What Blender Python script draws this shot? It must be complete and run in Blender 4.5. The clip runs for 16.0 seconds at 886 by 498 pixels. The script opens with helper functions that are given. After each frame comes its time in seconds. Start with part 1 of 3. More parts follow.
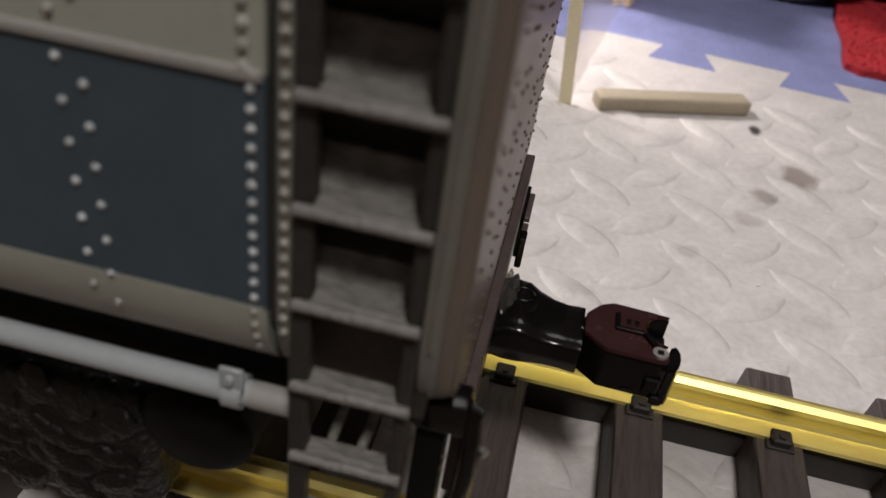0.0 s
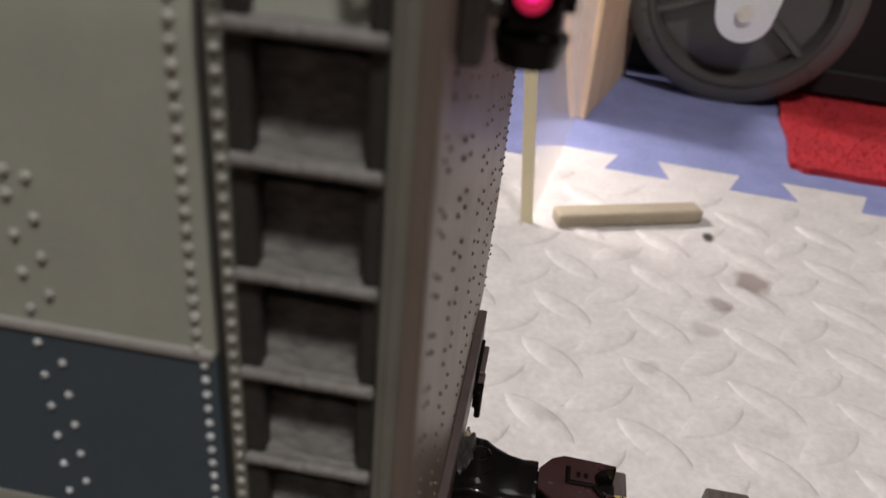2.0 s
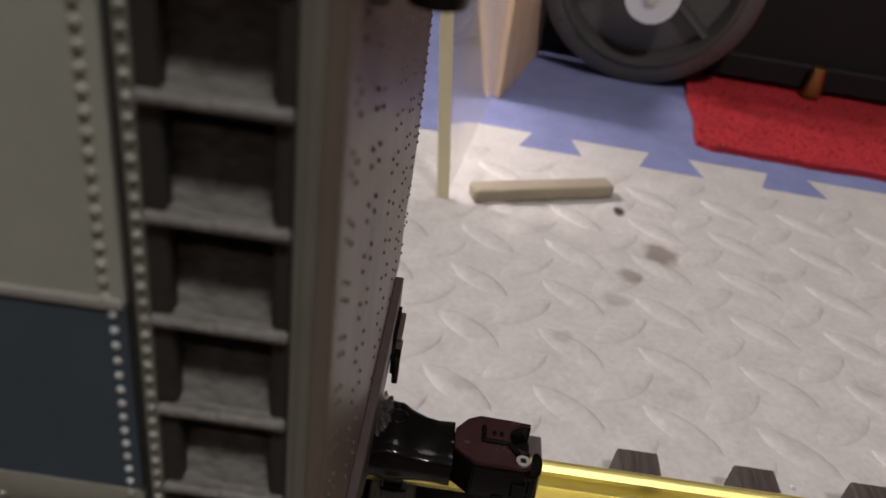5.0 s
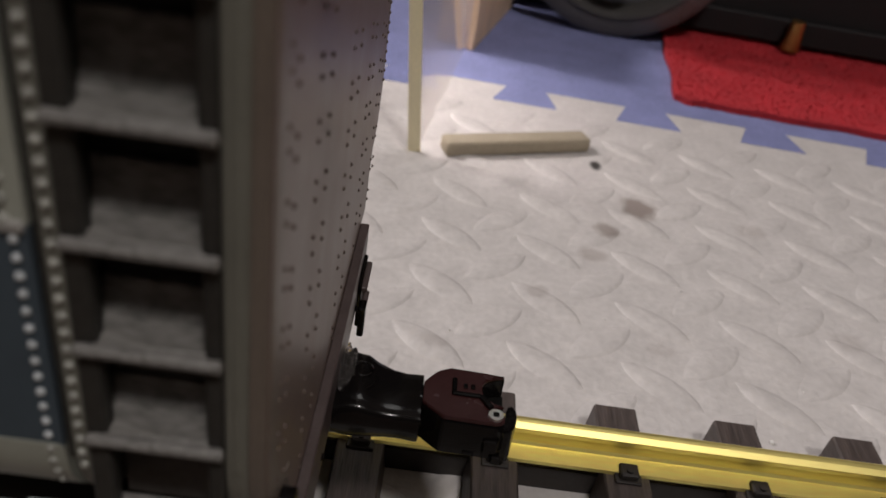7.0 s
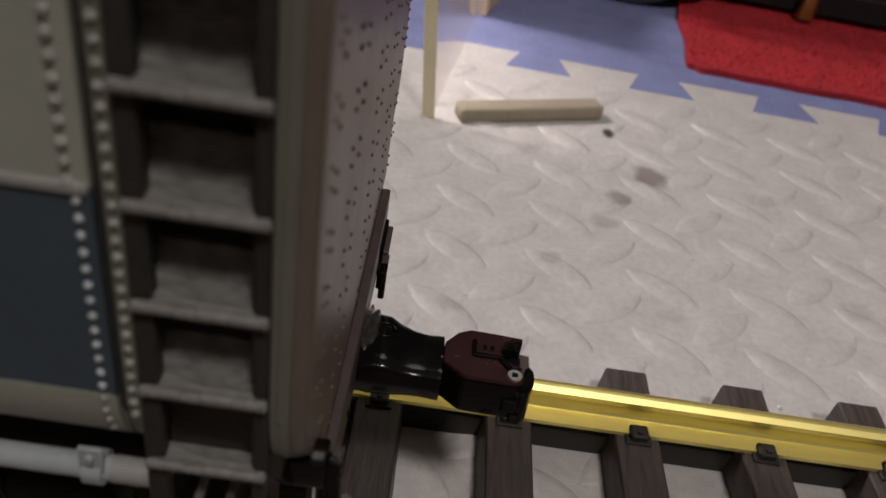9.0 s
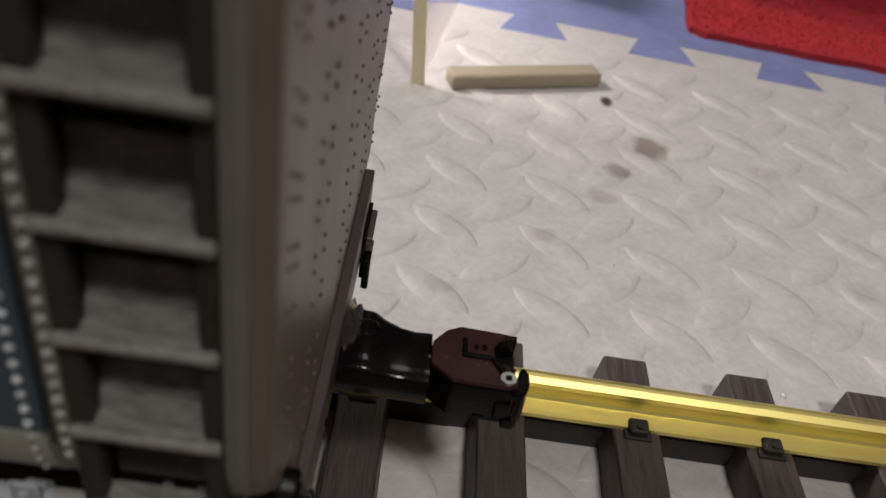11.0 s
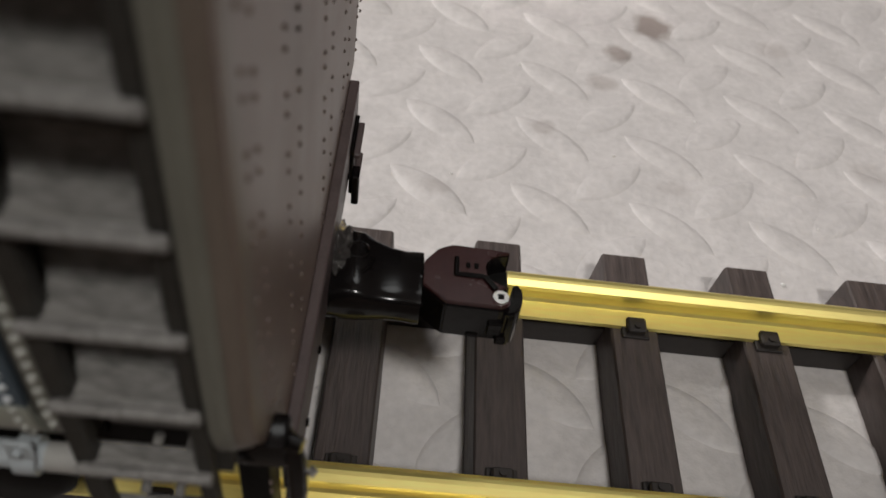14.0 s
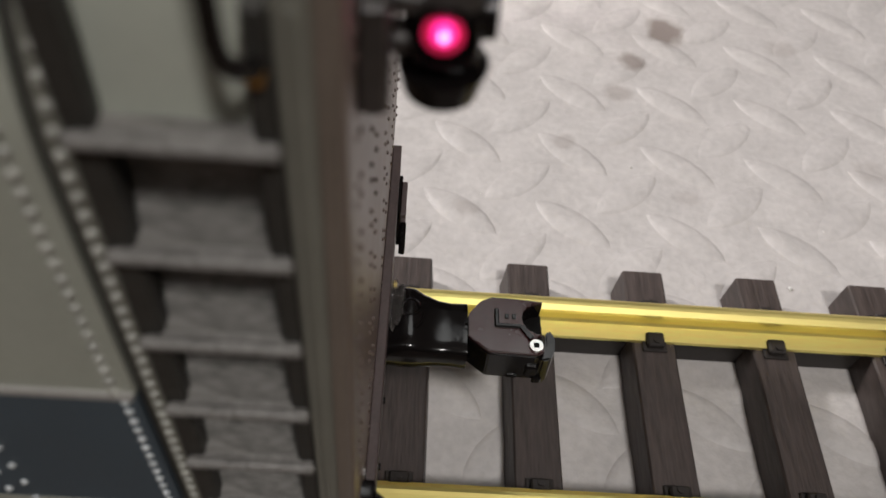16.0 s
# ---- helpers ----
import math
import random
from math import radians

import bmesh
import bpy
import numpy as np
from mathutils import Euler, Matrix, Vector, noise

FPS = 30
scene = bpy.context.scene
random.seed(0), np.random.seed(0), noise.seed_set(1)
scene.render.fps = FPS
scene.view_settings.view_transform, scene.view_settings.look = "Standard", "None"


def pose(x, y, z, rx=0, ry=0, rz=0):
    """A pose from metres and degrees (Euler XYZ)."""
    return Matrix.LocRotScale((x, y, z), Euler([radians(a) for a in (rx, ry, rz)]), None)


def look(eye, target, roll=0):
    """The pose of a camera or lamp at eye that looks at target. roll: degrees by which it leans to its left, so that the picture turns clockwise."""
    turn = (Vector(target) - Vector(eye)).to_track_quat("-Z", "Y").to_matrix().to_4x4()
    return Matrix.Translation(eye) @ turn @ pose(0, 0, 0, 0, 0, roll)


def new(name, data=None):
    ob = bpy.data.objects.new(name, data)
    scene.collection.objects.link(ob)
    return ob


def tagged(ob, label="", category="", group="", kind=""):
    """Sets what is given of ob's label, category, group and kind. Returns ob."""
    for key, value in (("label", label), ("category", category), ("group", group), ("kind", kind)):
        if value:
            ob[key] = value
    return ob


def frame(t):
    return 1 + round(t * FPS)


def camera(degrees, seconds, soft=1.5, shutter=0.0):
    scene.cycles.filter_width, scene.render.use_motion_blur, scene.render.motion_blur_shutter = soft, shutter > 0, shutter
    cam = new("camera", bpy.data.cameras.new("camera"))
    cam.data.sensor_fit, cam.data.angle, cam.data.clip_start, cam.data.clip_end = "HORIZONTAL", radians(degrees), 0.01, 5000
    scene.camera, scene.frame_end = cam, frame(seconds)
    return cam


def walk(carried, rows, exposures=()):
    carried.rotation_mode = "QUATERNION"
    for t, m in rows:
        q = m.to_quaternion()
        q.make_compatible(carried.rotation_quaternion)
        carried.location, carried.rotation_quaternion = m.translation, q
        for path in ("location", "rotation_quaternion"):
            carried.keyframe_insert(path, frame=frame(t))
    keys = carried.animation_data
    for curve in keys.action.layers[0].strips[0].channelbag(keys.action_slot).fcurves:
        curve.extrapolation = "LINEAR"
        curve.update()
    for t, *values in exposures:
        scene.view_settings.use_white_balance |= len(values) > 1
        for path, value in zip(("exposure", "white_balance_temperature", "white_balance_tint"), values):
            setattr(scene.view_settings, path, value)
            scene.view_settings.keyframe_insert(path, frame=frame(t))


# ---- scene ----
cam = camera(55.8, 16.0, soft=1.5, shutter=0.0)
cam.data.dof.use_dof = True
cam.data.dof.focus_distance = 0.16
cam.data.dof.aperture_fstop = 27
PATH = [
    (0, (-0.02405, -0.11311, 0.13997), (-0.03380, -0.03361, 0.08012), 8.7),
    (0.5, (-0.02611, -0.11262, 0.14524), (-0.03551, -0.03132, 0.08784), 8.1),
    (1, (-0.02139, -0.10928, 0.14850), (-0.03029, -0.02653, 0.09310), 6.9),
    (1.5, (-0.02228, -0.11274, 0.15015), (-0.03153, -0.02924, 0.09595), 6.3),
    (2, (-0.01983, -0.11386, 0.16063), (-0.02993, -0.02896, 0.10883), 5.3),
    (2.5, (-0.02027, -0.11626, 0.15764), (-0.03057, -0.03076, 0.10674), 5.1),
    (3, (-0.02137, -0.11865, 0.14823), (-0.03087, -0.03360, 0.09648), 6.2),
    (3.5, (-0.02109, -0.12278, 0.14922), (-0.02929, -0.03798, 0.09682), 6.8),
    (4, (-0.02061, -0.12135, 0.15950), (-0.02586, -0.03605, 0.10755), 7.4),
    (6.5, (-0.01661, -0.11017, 0.15094), (-0.01361, -0.02627, 0.09659), 9.0),
    (7, (-0.01690, -0.10945, 0.14858), (-0.01355, -0.02615, 0.09333), 9.3),
    (7.5, (-0.01752, -0.10992, 0.14728), (-0.01407, -0.02762, 0.09053), 9.4),
    (8, (-0.01792, -0.11035, 0.14582), (-0.01432, -0.02885, 0.08792), 9.6),
    (8.5, (-0.01855, -0.11147, 0.14763), (-0.01515, -0.03047, 0.08908), 9.8),
    (9, (-0.01972, -0.11293, 0.15033), (-0.01647, -0.03198, 0.09168), 9.9),
    (11.5, (-0.01917, -0.09715, 0.14318), (-0.01372, -0.02085, 0.07878), 11.1),
    (12, (-0.01852, -0.09630, 0.13982), (-0.01272, -0.02225, 0.07282), 11.0),
    (12.5, (-0.01891, -0.09501, 0.14258), (-0.01236, -0.02281, 0.07373), 11.4),
    (13, (-0.01818, -0.09301, 0.14867), (-0.01183, -0.02236, 0.07812), 10.8),
    (13.5, (-0.01728, -0.09242, 0.15024), (-0.01118, -0.02332, 0.07819), 10.3),
    (14, (-0.01733, -0.09262, 0.15084), (-0.01138, -0.02497, 0.07749), 9.8),
    (14.5, (-0.02004, -0.09328, 0.15692), (-0.01464, -0.02763, 0.08167), 9.3),
    (15, (-0.02609, -0.09354, 0.18577), (-0.02174, -0.02844, 0.11002), 8.0),
    (15.5, (-0.02508, -0.09231, 0.17847), (-0.02103, -0.02851, 0.10157), 7.1),
    (16, (-0.02405, -0.09148, 0.17756), (-0.01980, -0.02848, 0.09996), 6.7),
]
EXPOSURES = [(0.0, 0.20, 6430, 8), (0.8, 0.10, 6450, 8), (2.0, 0.34, 6410, 8), (3.0, 0.27, 6420, 8), (3.5, 0.08, 6450, 8), (4.0, -0.08, 6450, 8), (6.5, -0.10, 6450, 9), (7.5, -0.22, 6460, 9), (8.3, -0.28, 6490, 9), (9.0, -0.23, 6490, 9), (11.5, 0.0, 6350, 6), (13.5, 0.12, 6310, 5), (14.5, 0.18, 6290, 5), (15.0, 0.32, 6290, 6), (16.0, 0.27, 6310, 6)]
walk(cam, [(t, look(eye, aim, roll)) for t, eye, aim, roll in PATH], EXPOSURES)

# ---- light: one ceiling lamp in a closed room ----
CM = 0.01
world = bpy.data.worlds.new("room_air")
world.use_nodes = True
world.node_tree.nodes["Background"].inputs[0].default_value = (1.0, 0.9, 0.85, 1)
world.node_tree.nodes["Background"].inputs[1].default_value = 0.0
scene.world = world
lamp_data = bpy.data.lights.new("ceiling_light", "AREA")
lamp_data.shape, lamp_data.size = "DISK", 0.30
lamp_data.energy, lamp_data.color = 22, (1.0, 0.93, 0.89)
lamp = new("ceiling_light", lamp_data)
lamp.matrix_world = look((0.38, -1.14, 2.18), (0.0, 0.0, 0.0))
panel_data = bpy.data.lights.new("ceiling_panel", "AREA")
panel_data.shape, panel_data.size = "DISK", 0.80
panel_data.energy, panel_data.color = 4.4, (1.0, 0.97, 0.95)
panel = new("ceiling_panel", panel_data)
panel.matrix_world = look((0.36, 1.25, 2.36), (0.36, 1.25, 0.0))
side_data = bpy.data.lights.new("wall_light", "AREA")
side_data.shape, side_data.size = "DISK", 0.30
side_data.energy, side_data.color = 29, (1.0, 0.92, 0.89)
side_lamp = new("wall_light", side_data)
side_lamp.matrix_world = look((-1.52, 0.66, 1.44), (0.05, 0.1, 0.0))


# ---- materials ----
def mat(name, color, rough=0.6, metal=0.0, vary=0.12, fine=900.0, coarse=60.0, bump=0.0, spec=0.5,
        stretch=(1, 1, 1), specks=0.0, speck_color=(0.5, 0.5, 0.5), coat=0.0, per_object=0.0):
    m = bpy.data.materials.new(name)
    m.use_nodes = True
    n, l = m.node_tree.nodes, m.node_tree.links
    b = n["Principled BSDF"]
    b.inputs["Metallic"].default_value = metal
    b.inputs["Specular IOR Level"].default_value = spec
    b.inputs["Coat Weight"].default_value = coat
    co = n.new("ShaderNodeTexCoord")
    mp = n.new("ShaderNodeMapping")
    mp.inputs["Scale"].default_value = stretch
    l.new(co.outputs["Object"], mp.inputs["Vector"])

    def noise_node(scale, detail):
        t = n.new("ShaderNodeTexNoise")
        t.inputs["Scale"].default_value, t.inputs["Detail"].default_value = scale, detail
        l.new(mp.outputs[0], t.inputs["Vector"])
        return t

    f, c = noise_node(fine, 4.0), noise_node(coarse, 3.0)
    add = n.new("ShaderNodeMath")
    add.operation = "ADD"
    l.new(f.outputs["Fac"], add.inputs[0])
    l.new(c.outputs["Fac"], add.inputs[1])
    ramp = n.new("ShaderNodeMapRange")
    ramp.inputs["From Min"].default_value, ramp.inputs["From Max"].default_value = 0.6, 1.4
    ramp.inputs["To Min"].default_value, ramp.inputs["To Max"].default_value = 1 - vary, 1 + vary
    l.new(add.outputs[0], ramp.inputs["Value"])
    mul = n.new("ShaderNodeMix")
    mul.data_type, mul.blend_type = "RGBA", "MULTIPLY"
    mul.inputs[0].default_value = 1.0
    mul.inputs[6].default_value = (*color, 1)
    l.new(ramp.outputs[0], mul.inputs[7])
    out = mul.outputs[2]
    if per_object:
        info = n.new("ShaderNodeObjectInfo")
        r2 = n.new("ShaderNodeMapRange")
        r2.inputs["To Min"].default_value, r2.inputs["To Max"].default_value = 1 - per_object, 1 + per_object
        l.new(info.outputs["Random"], r2.inputs["Value"])
        m2 = n.new("ShaderNodeMix")
        m2.data_type, m2.blend_type = "RGBA", "MULTIPLY"
        m2.inputs[0].default_value = 1.0
        l.new(out, m2.inputs[6])
        l.new(r2.outputs[0], m2.inputs[7])
        out = m2.outputs[2]
    if specks:
        s = noise_node(fine * 0.7, 2.0)
        sr = n.new("ShaderNodeMapRange")
        sr.inputs["From Min"].default_value, sr.inputs["From Max"].default_value = 0.66, 0.72
        sr.inputs["To Max"].default_value = specks
        l.new(s.outputs["Fac"], sr.inputs["Value"])
        m3 = n.new("ShaderNodeMix")
        m3.data_type = "RGBA"
        l.new(sr.outputs[0], m3.inputs[0])
        l.new(out, m3.inputs[6])
        m3.inputs[7].default_value = (*speck_color, 1)
        out = m3.outputs[2]
    l.new(out, b.inputs["Base Color"])
    rr = n.new("ShaderNodeMapRange")
    rr.inputs["To Min"].default_value, rr.inputs["To Max"].default_value = max(rough - 0.1, 0.02), min(rough + 0.1, 1)
    l.new(c.outputs["Fac"], rr.inputs["Value"])
    l.new(rr.outputs[0], b.inputs["Roughness"])
    if bump:
        bp = n.new("ShaderNodeBump")
        bp.inputs["Strength"].default_value, bp.inputs["Distance"].default_value = 0.6, bump
        l.new(add.outputs[0], bp.inputs["Height"])
        l.new(bp.outputs[0], b.inputs["Normal"])
    return m


LIGHT_GREY = mat("light_grey_paint", (0.43, 0.448, 0.388), 0.42, vary=0.08, fine=2500, coarse=150, bump=0.00002)
DARK_GREY = mat("dark_blue_grey_paint", (0.072, 0.100, 0.125), 0.44, vary=0.10, fine=2500, coarse=150, bump=0.00002)
POST_PAINT = mat("dull_grey_post_paint", (0.205, 0.203, 0.172), 0.42, vary=0.12, fine=2500, coarse=180, bump=0.00003)
SILVER = mat("silver_line_paint", (0.40, 0.39, 0.37), 0.4, vary=0.1)
END_PAINT = mat("brown_grey_paint", (0.180, 0.132, 0.110), 0.42, vary=0.12, fine=1800, coarse=120, bump=0.00002)
CORNER_PAINT = mat("worn_grey_brown_paint", (0.180, 0.148, 0.122), 0.42, vary=0.14, fine=1800, coarse=140, bump=0.00002)
DECK = mat("dusty_brown_deck_paint", (0.24, 0.215, 0.195), 0.6, vary=0.25, fine=1500, coarse=200)
RIVET_DARK = mat("dark_brown_rivet_paint", (0.125, 0.092, 0.08), 0.35, vary=0.2)
RIVET_PALE = mat("pale_grey_rivet_paint", (0.40, 0.40, 0.365), 0.28, vary=0.15, per_object=0.15)
# band rivets: base colour lightened to carry the lamp's highlights
RIVET_BRIGHT = mat("highlight_silver_rivet_paint", (0.55, 0.58, 0.60), 0.2, vary=0.15, per_object=0.15)
STRIP_PAINT = mat("dull_olive_strip_paint", (0.20, 0.20, 0.17), 0.45, vary=0.12, fine=2500, coarse=150)
DUSTY_BLACK = mat("dusty_black_paint", (0.050, 0.043, 0.040), 0.4, vary=0.3, fine=900, coarse=200, bump=0.00005)
CAST_BLACK = mat("rough_cast_black", (0.010, 0.0095, 0.009), 0.28, vary=0.4, fine=700, coarse=260, bump=0.0012, spec=0.35)
# brown of the recess back, with the recess shade mixed into the colour
RECESS = mat("brown_with_recess_shade", (0.125, 0.115, 0.108), 0.65, vary=0.2)
LIP_PAINT = mat("worn_step_edge_paint", (0.245, 0.236, 0.226), 0.45, vary=0.45, fine=1500, coarse=600, bump=0.00008, specks=0.35, speck_color=(0.36, 0.35, 0.34))
PIPE_PAINT = mat("pale_grey_pipe_paint", (0.45, 0.485, 0.505), 0.35, vary=0.08)
STEP_PAINT = mat("worn_grey_step_paint", (0.218, 0.209, 0.197), 0.5, vary=0.6, fine=1300, coarse=420, bump=0.00009,
                 stretch=(0.5, 1.6, 1), specks=0.5, speck_color=(0.36, 0.35, 0.34))
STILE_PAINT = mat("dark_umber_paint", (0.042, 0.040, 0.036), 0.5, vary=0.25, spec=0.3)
SILL_PAINT = mat("dark_maroon_sill_paint", (0.078, 0.056, 0.054), 0.42, vary=0.25, fine=1500, coarse=250)
BLACK_GLOSS = mat("glossy_black_plastic", (0.006, 0.005, 0.005), 0.15, vary=0.2, coarse=300, bump=0.00003, spec=0.30)
BLACK_MATT = mat("matt_black_plastic", (0.0085, 0.008, 0.0078), 0.5, vary=0.3, bump=0.00004, spec=0.10)
MAROON = mat("dark_maroon_coupler_plastic", (0.046, 0.015, 0.015), 0.24, vary=0.15, coarse=300, bump=0.00002)
SCREW = mat("bright_steel_screw", (0.8, 0.78, 0.75), 0.3, metal=0.9, vary=0.08)
STEEL = mat("dull_steel", (0.5, 0.49, 0.47), 0.35, metal=0.9, vary=0.1)
BRASS = mat("polished_brass_rail", (1.0, 0.84, 0.30), 0.42, metal=0.82, vary=0.10, fine=1200, coarse=70, stretch=(0.15, 1, 1))
SLEEPER = mat("dark_brown_grained_plastic", (0.068, 0.052, 0.048), 0.50, vary=0.5, fine=1500, coarse=520, bump=0.0004,
              stretch=(1, 0.10, 0.4), per_object=0.12)
CHAIR = mat("dark_brown_plastic", (0.035, 0.030, 0.028), 0.5, vary=0.2, spec=0.3)
FOAM = mat("pale_grey_foam_mat", (0.58, 0.55, 0.54), 0.5, vary=0.14, fine=420, coarse=85, bump=0.0006)


def stain(m, marks, color):
    """Adds blotches with noisy outlines to a material: marks of centre, radii (metres) and strength."""
    n, l = m.node_tree.nodes, m.node_tree.links
    b = n["Principled BSDF"]
    co = n.new("ShaderNodeTexCoord")
    ns = n.new("ShaderNodeTexNoise")
    ns.inputs["Scale"].default_value, ns.inputs["Detail"].default_value = 190, 5
    l.new(co.outputs["Object"], ns.inputs["Vector"])
    out = b.inputs["Base Color"].links[0].from_socket
    for cx, cy, rx, ry, strength in marks:
        sub = n.new("ShaderNodeVectorMath")
        sub.operation = "SUBTRACT"
        sub.inputs[1].default_value = (cx, cy, 0)
        l.new(co.outputs["Object"], sub.inputs[0])
        div = n.new("ShaderNodeVectorMath")
        div.operation = "DIVIDE"
        div.inputs[1].default_value = (rx, ry, 1)
        l.new(sub.outputs[0], div.inputs[0])
        ln = n.new("ShaderNodeVectorMath")
        ln.operation = "LENGTH"
        l.new(div.outputs[0], ln.inputs[0])
        ad = n.new("ShaderNodeMath")
        ad.operation = "MULTIPLY_ADD"
        ad.inputs[1].default_value, ad.inputs[2].default_value = 1.0, -0.5
        l.new(ns.outputs["Fac"], ad.inputs[0])
        sm = n.new("ShaderNodeMath")
        sm.operation = "ADD"
        l.new(ln.outputs["Value"], sm.inputs[0])
        l.new(ad.outputs[0], sm.inputs[1])
        mr = n.new("ShaderNodeMapRange")
        mr.inputs["From Min"].default_value, mr.inputs["From Max"].default_value = 0.62, 1.15
        mr.inputs["To Min"].default_value, mr.inputs["To Max"].default_value = strength, 0.0
        l.new(sm.outputs[0], mr.inputs["Value"])
        mx = n.new("ShaderNodeMix")
        mx.data_type = "RGBA"
        l.new(mr.outputs[0], mx.inputs[0])
        l.new(out, mx.inputs[6])
        mx.inputs[7].default_value = (*color, 1)
        out = mx.outputs[2]
    l.new(out, b.inputs["Base Color"])


stain(FOAM, [(0.0625, 0.159, 0.0070, 0.0088, 0.85), (0.0485, 0.1405, 0.0044, 0.0052, 0.72), (0.0418, 0.1235, 0.0055, 0.004, 0.4),
             (0.022, 0.098, 0.004, 0.004, 0.3), (0.103, 0.154, 0.006, 0.005, 0.25), (-0.008, 0.068, 0.004, 0.004, 0.22),
             (0.118, 0.094, 0.006, 0.006, 0.2), (0.058, 0.078, 0.005, 0.003, 0.18)], (0.25, 0.205, 0.185))
stain(FOAM, [(0.0495, 0.189, 0.0026, 0.0036, 0.95)], (0.04, 0.035, 0.033))
BLUE = mat("blue_foam_mat", (0.205, 0.225, 0.43), 0.8, vary=0.22, fine=500, coarse=60, bump=0.0002)
RED = mat("red_pile_carpet", (0.42, 0.021, 0.031), 0.95, vary=0.22, fine=380, coarse=45, bump=0.001)
CRUMB = mat("white_crumb", (0.85, 0.84, 0.82), 0.3, vary=0.1)
SPONGE = mat("tan_foam_strip", (0.35, 0.30, 0.225), 0.9, vary=0.15, fine=1200, bump=0.0003)
PLY = mat("pale_plywood", (0.80, 0.58, 0.38), 0.6, vary=0.18, fine=300, coarse=80, stretch=(1, 1, 0.15))
FRONT_BOARD = mat("pale_pinkish_board", (0.66, 0.53, 0.46), 0.6, vary=0.08, fine=200, coarse=40)
EDGE_YELLOW = mat("yellowed_acrylic_edge", (0.78, 0.70, 0.48), 0.4, vary=0.1)
RUBBER = mat("grey_rubber_tyre", (0.085, 0.080, 0.076), 0.3, vary=0.15)
RIM = mat("dark_grey_wheel_plastic", (0.075, 0.072, 0.070), 0.18, vary=0.12)
ZINC = mat("zinc_plated_bracket", (0.80, 0.82, 0.85), 0.40, metal=0.15, vary=0.08)
BLACK_CLOTH = mat("black_cart_panel", (0.008, 0.006, 0.007), 0.8, vary=0.3)
BRASS_DULL = mat("brass_foot", (0.48, 0.30, 0.11), 0.35, metal=1.0, vary=0.15)
WALL = mat("warm_white_wall_paint", (0.36, 0.33, 0.305), 0.8, vary=0.03, fine=60, coarse=3)
FLOORING = mat("dark_brown_flooring", (0.10, 0.068, 0.05), 0.5, vary=0.25, fine=40, coarse=6, stretch=(0.2, 1, 1))
CEIL = mat("white_ceiling_paint", (0.78, 0.75, 0.72), 0.85, vary=0.03, fine=60, coarse=3)


def glassy(name, color, rough, ior=1.49, weight=1.0):
    m = bpy.data.materials.new(name)
    m.use_nodes = True
    b = m.node_tree.nodes["Principled BSDF"]
    b.inputs["Base Color"].default_value = (*color, 1)
    b.inputs["Roughness"].default_value = rough
    b.inputs["IOR"].default_value = ior
    b.inputs["Transmission Weight"].default_value = weight
    return m


GLUE = glassy("clear_glue", (0.70, 0.64, 0.61), 0.08, 1.48, 0.94)
ACRYLIC = glassy("clear_acrylic", (0.97, 0.92, 0.90), 0.04, 1.49, 0.86)
LENS = bpy.data.materials.new("lit_red_lens")
LENS.use_nodes = True
_b = LENS.node_tree.nodes["Principled BSDF"]
_b.inputs["Base Color"].default_value = (0.6, 0.01, 0.06, 1)
_b.inputs["Roughness"].default_value = 0.15
_b.inputs["Emission Color"].default_value = (1.0, 0.03, 0.13, 1)
_b.inputs["Emission Strength"].default_value = 0.30
BULB = bpy.data.materials.new("lit_red_bulb")
BULB.use_nodes = True
_b = BULB.node_tree.nodes["Principled BSDF"]
_b.inputs["Base Color"].default_value = (0.9, 0.1, 0.3, 1)
_b.inputs["Emission Color"].default_value = (1.0, 0.008, 0.27, 1)
_b.inputs["Emission Strength"].default_value = 1.25
HOT = BULB.copy()
HOT.name = "hot_bulb_core"
HOT.node_tree.nodes["Principled BSDF"].inputs["Emission Color"].default_value = (1.0, 0.30, 0.72, 1)
HOT.node_tree.nodes["Principled BSDF"].inputs["Emission Strength"].default_value = 2.6


# ---- mesh helpers (all lengths in centimetres) ----
def box(bm, x0, x1, y0, y1, z0, z1, bevel=0.0, seg=1):
    made = bmesh.ops.create_cube(bm, size=1.0)["verts"]
    bmesh.ops.scale(bm, vec=(x1 - x0, y1 - y0, z1 - z0), verts=made)
    bmesh.ops.translate(bm, vec=((x0 + x1) / 2, (y0 + y1) / 2, (z0 + z1) / 2), verts=made)
    if bevel:
        edges = list({e for v in made for e in v.link_edges})
        bmesh.ops.bevel(bm, geom=edges, offset=bevel, segments=seg, affect="EDGES", profile=0.5)
    return bm


def cyl(bm, p0, p1, r0, r1=None, seg=20, caps=True):
    p0, p1 = Vector(p0), Vector(p1)
    d = p1 - p0
    m = Matrix.Translation((p0 + p1) / 2) @ d.to_track_quat("Z", "Y").to_matrix().to_4x4()
    bmesh.ops.create_cone(bm, cap_ends=caps, segments=seg, radius1=r0, radius2=r0 if r1 is None else r1, depth=d.length, matrix=m)
    return bm


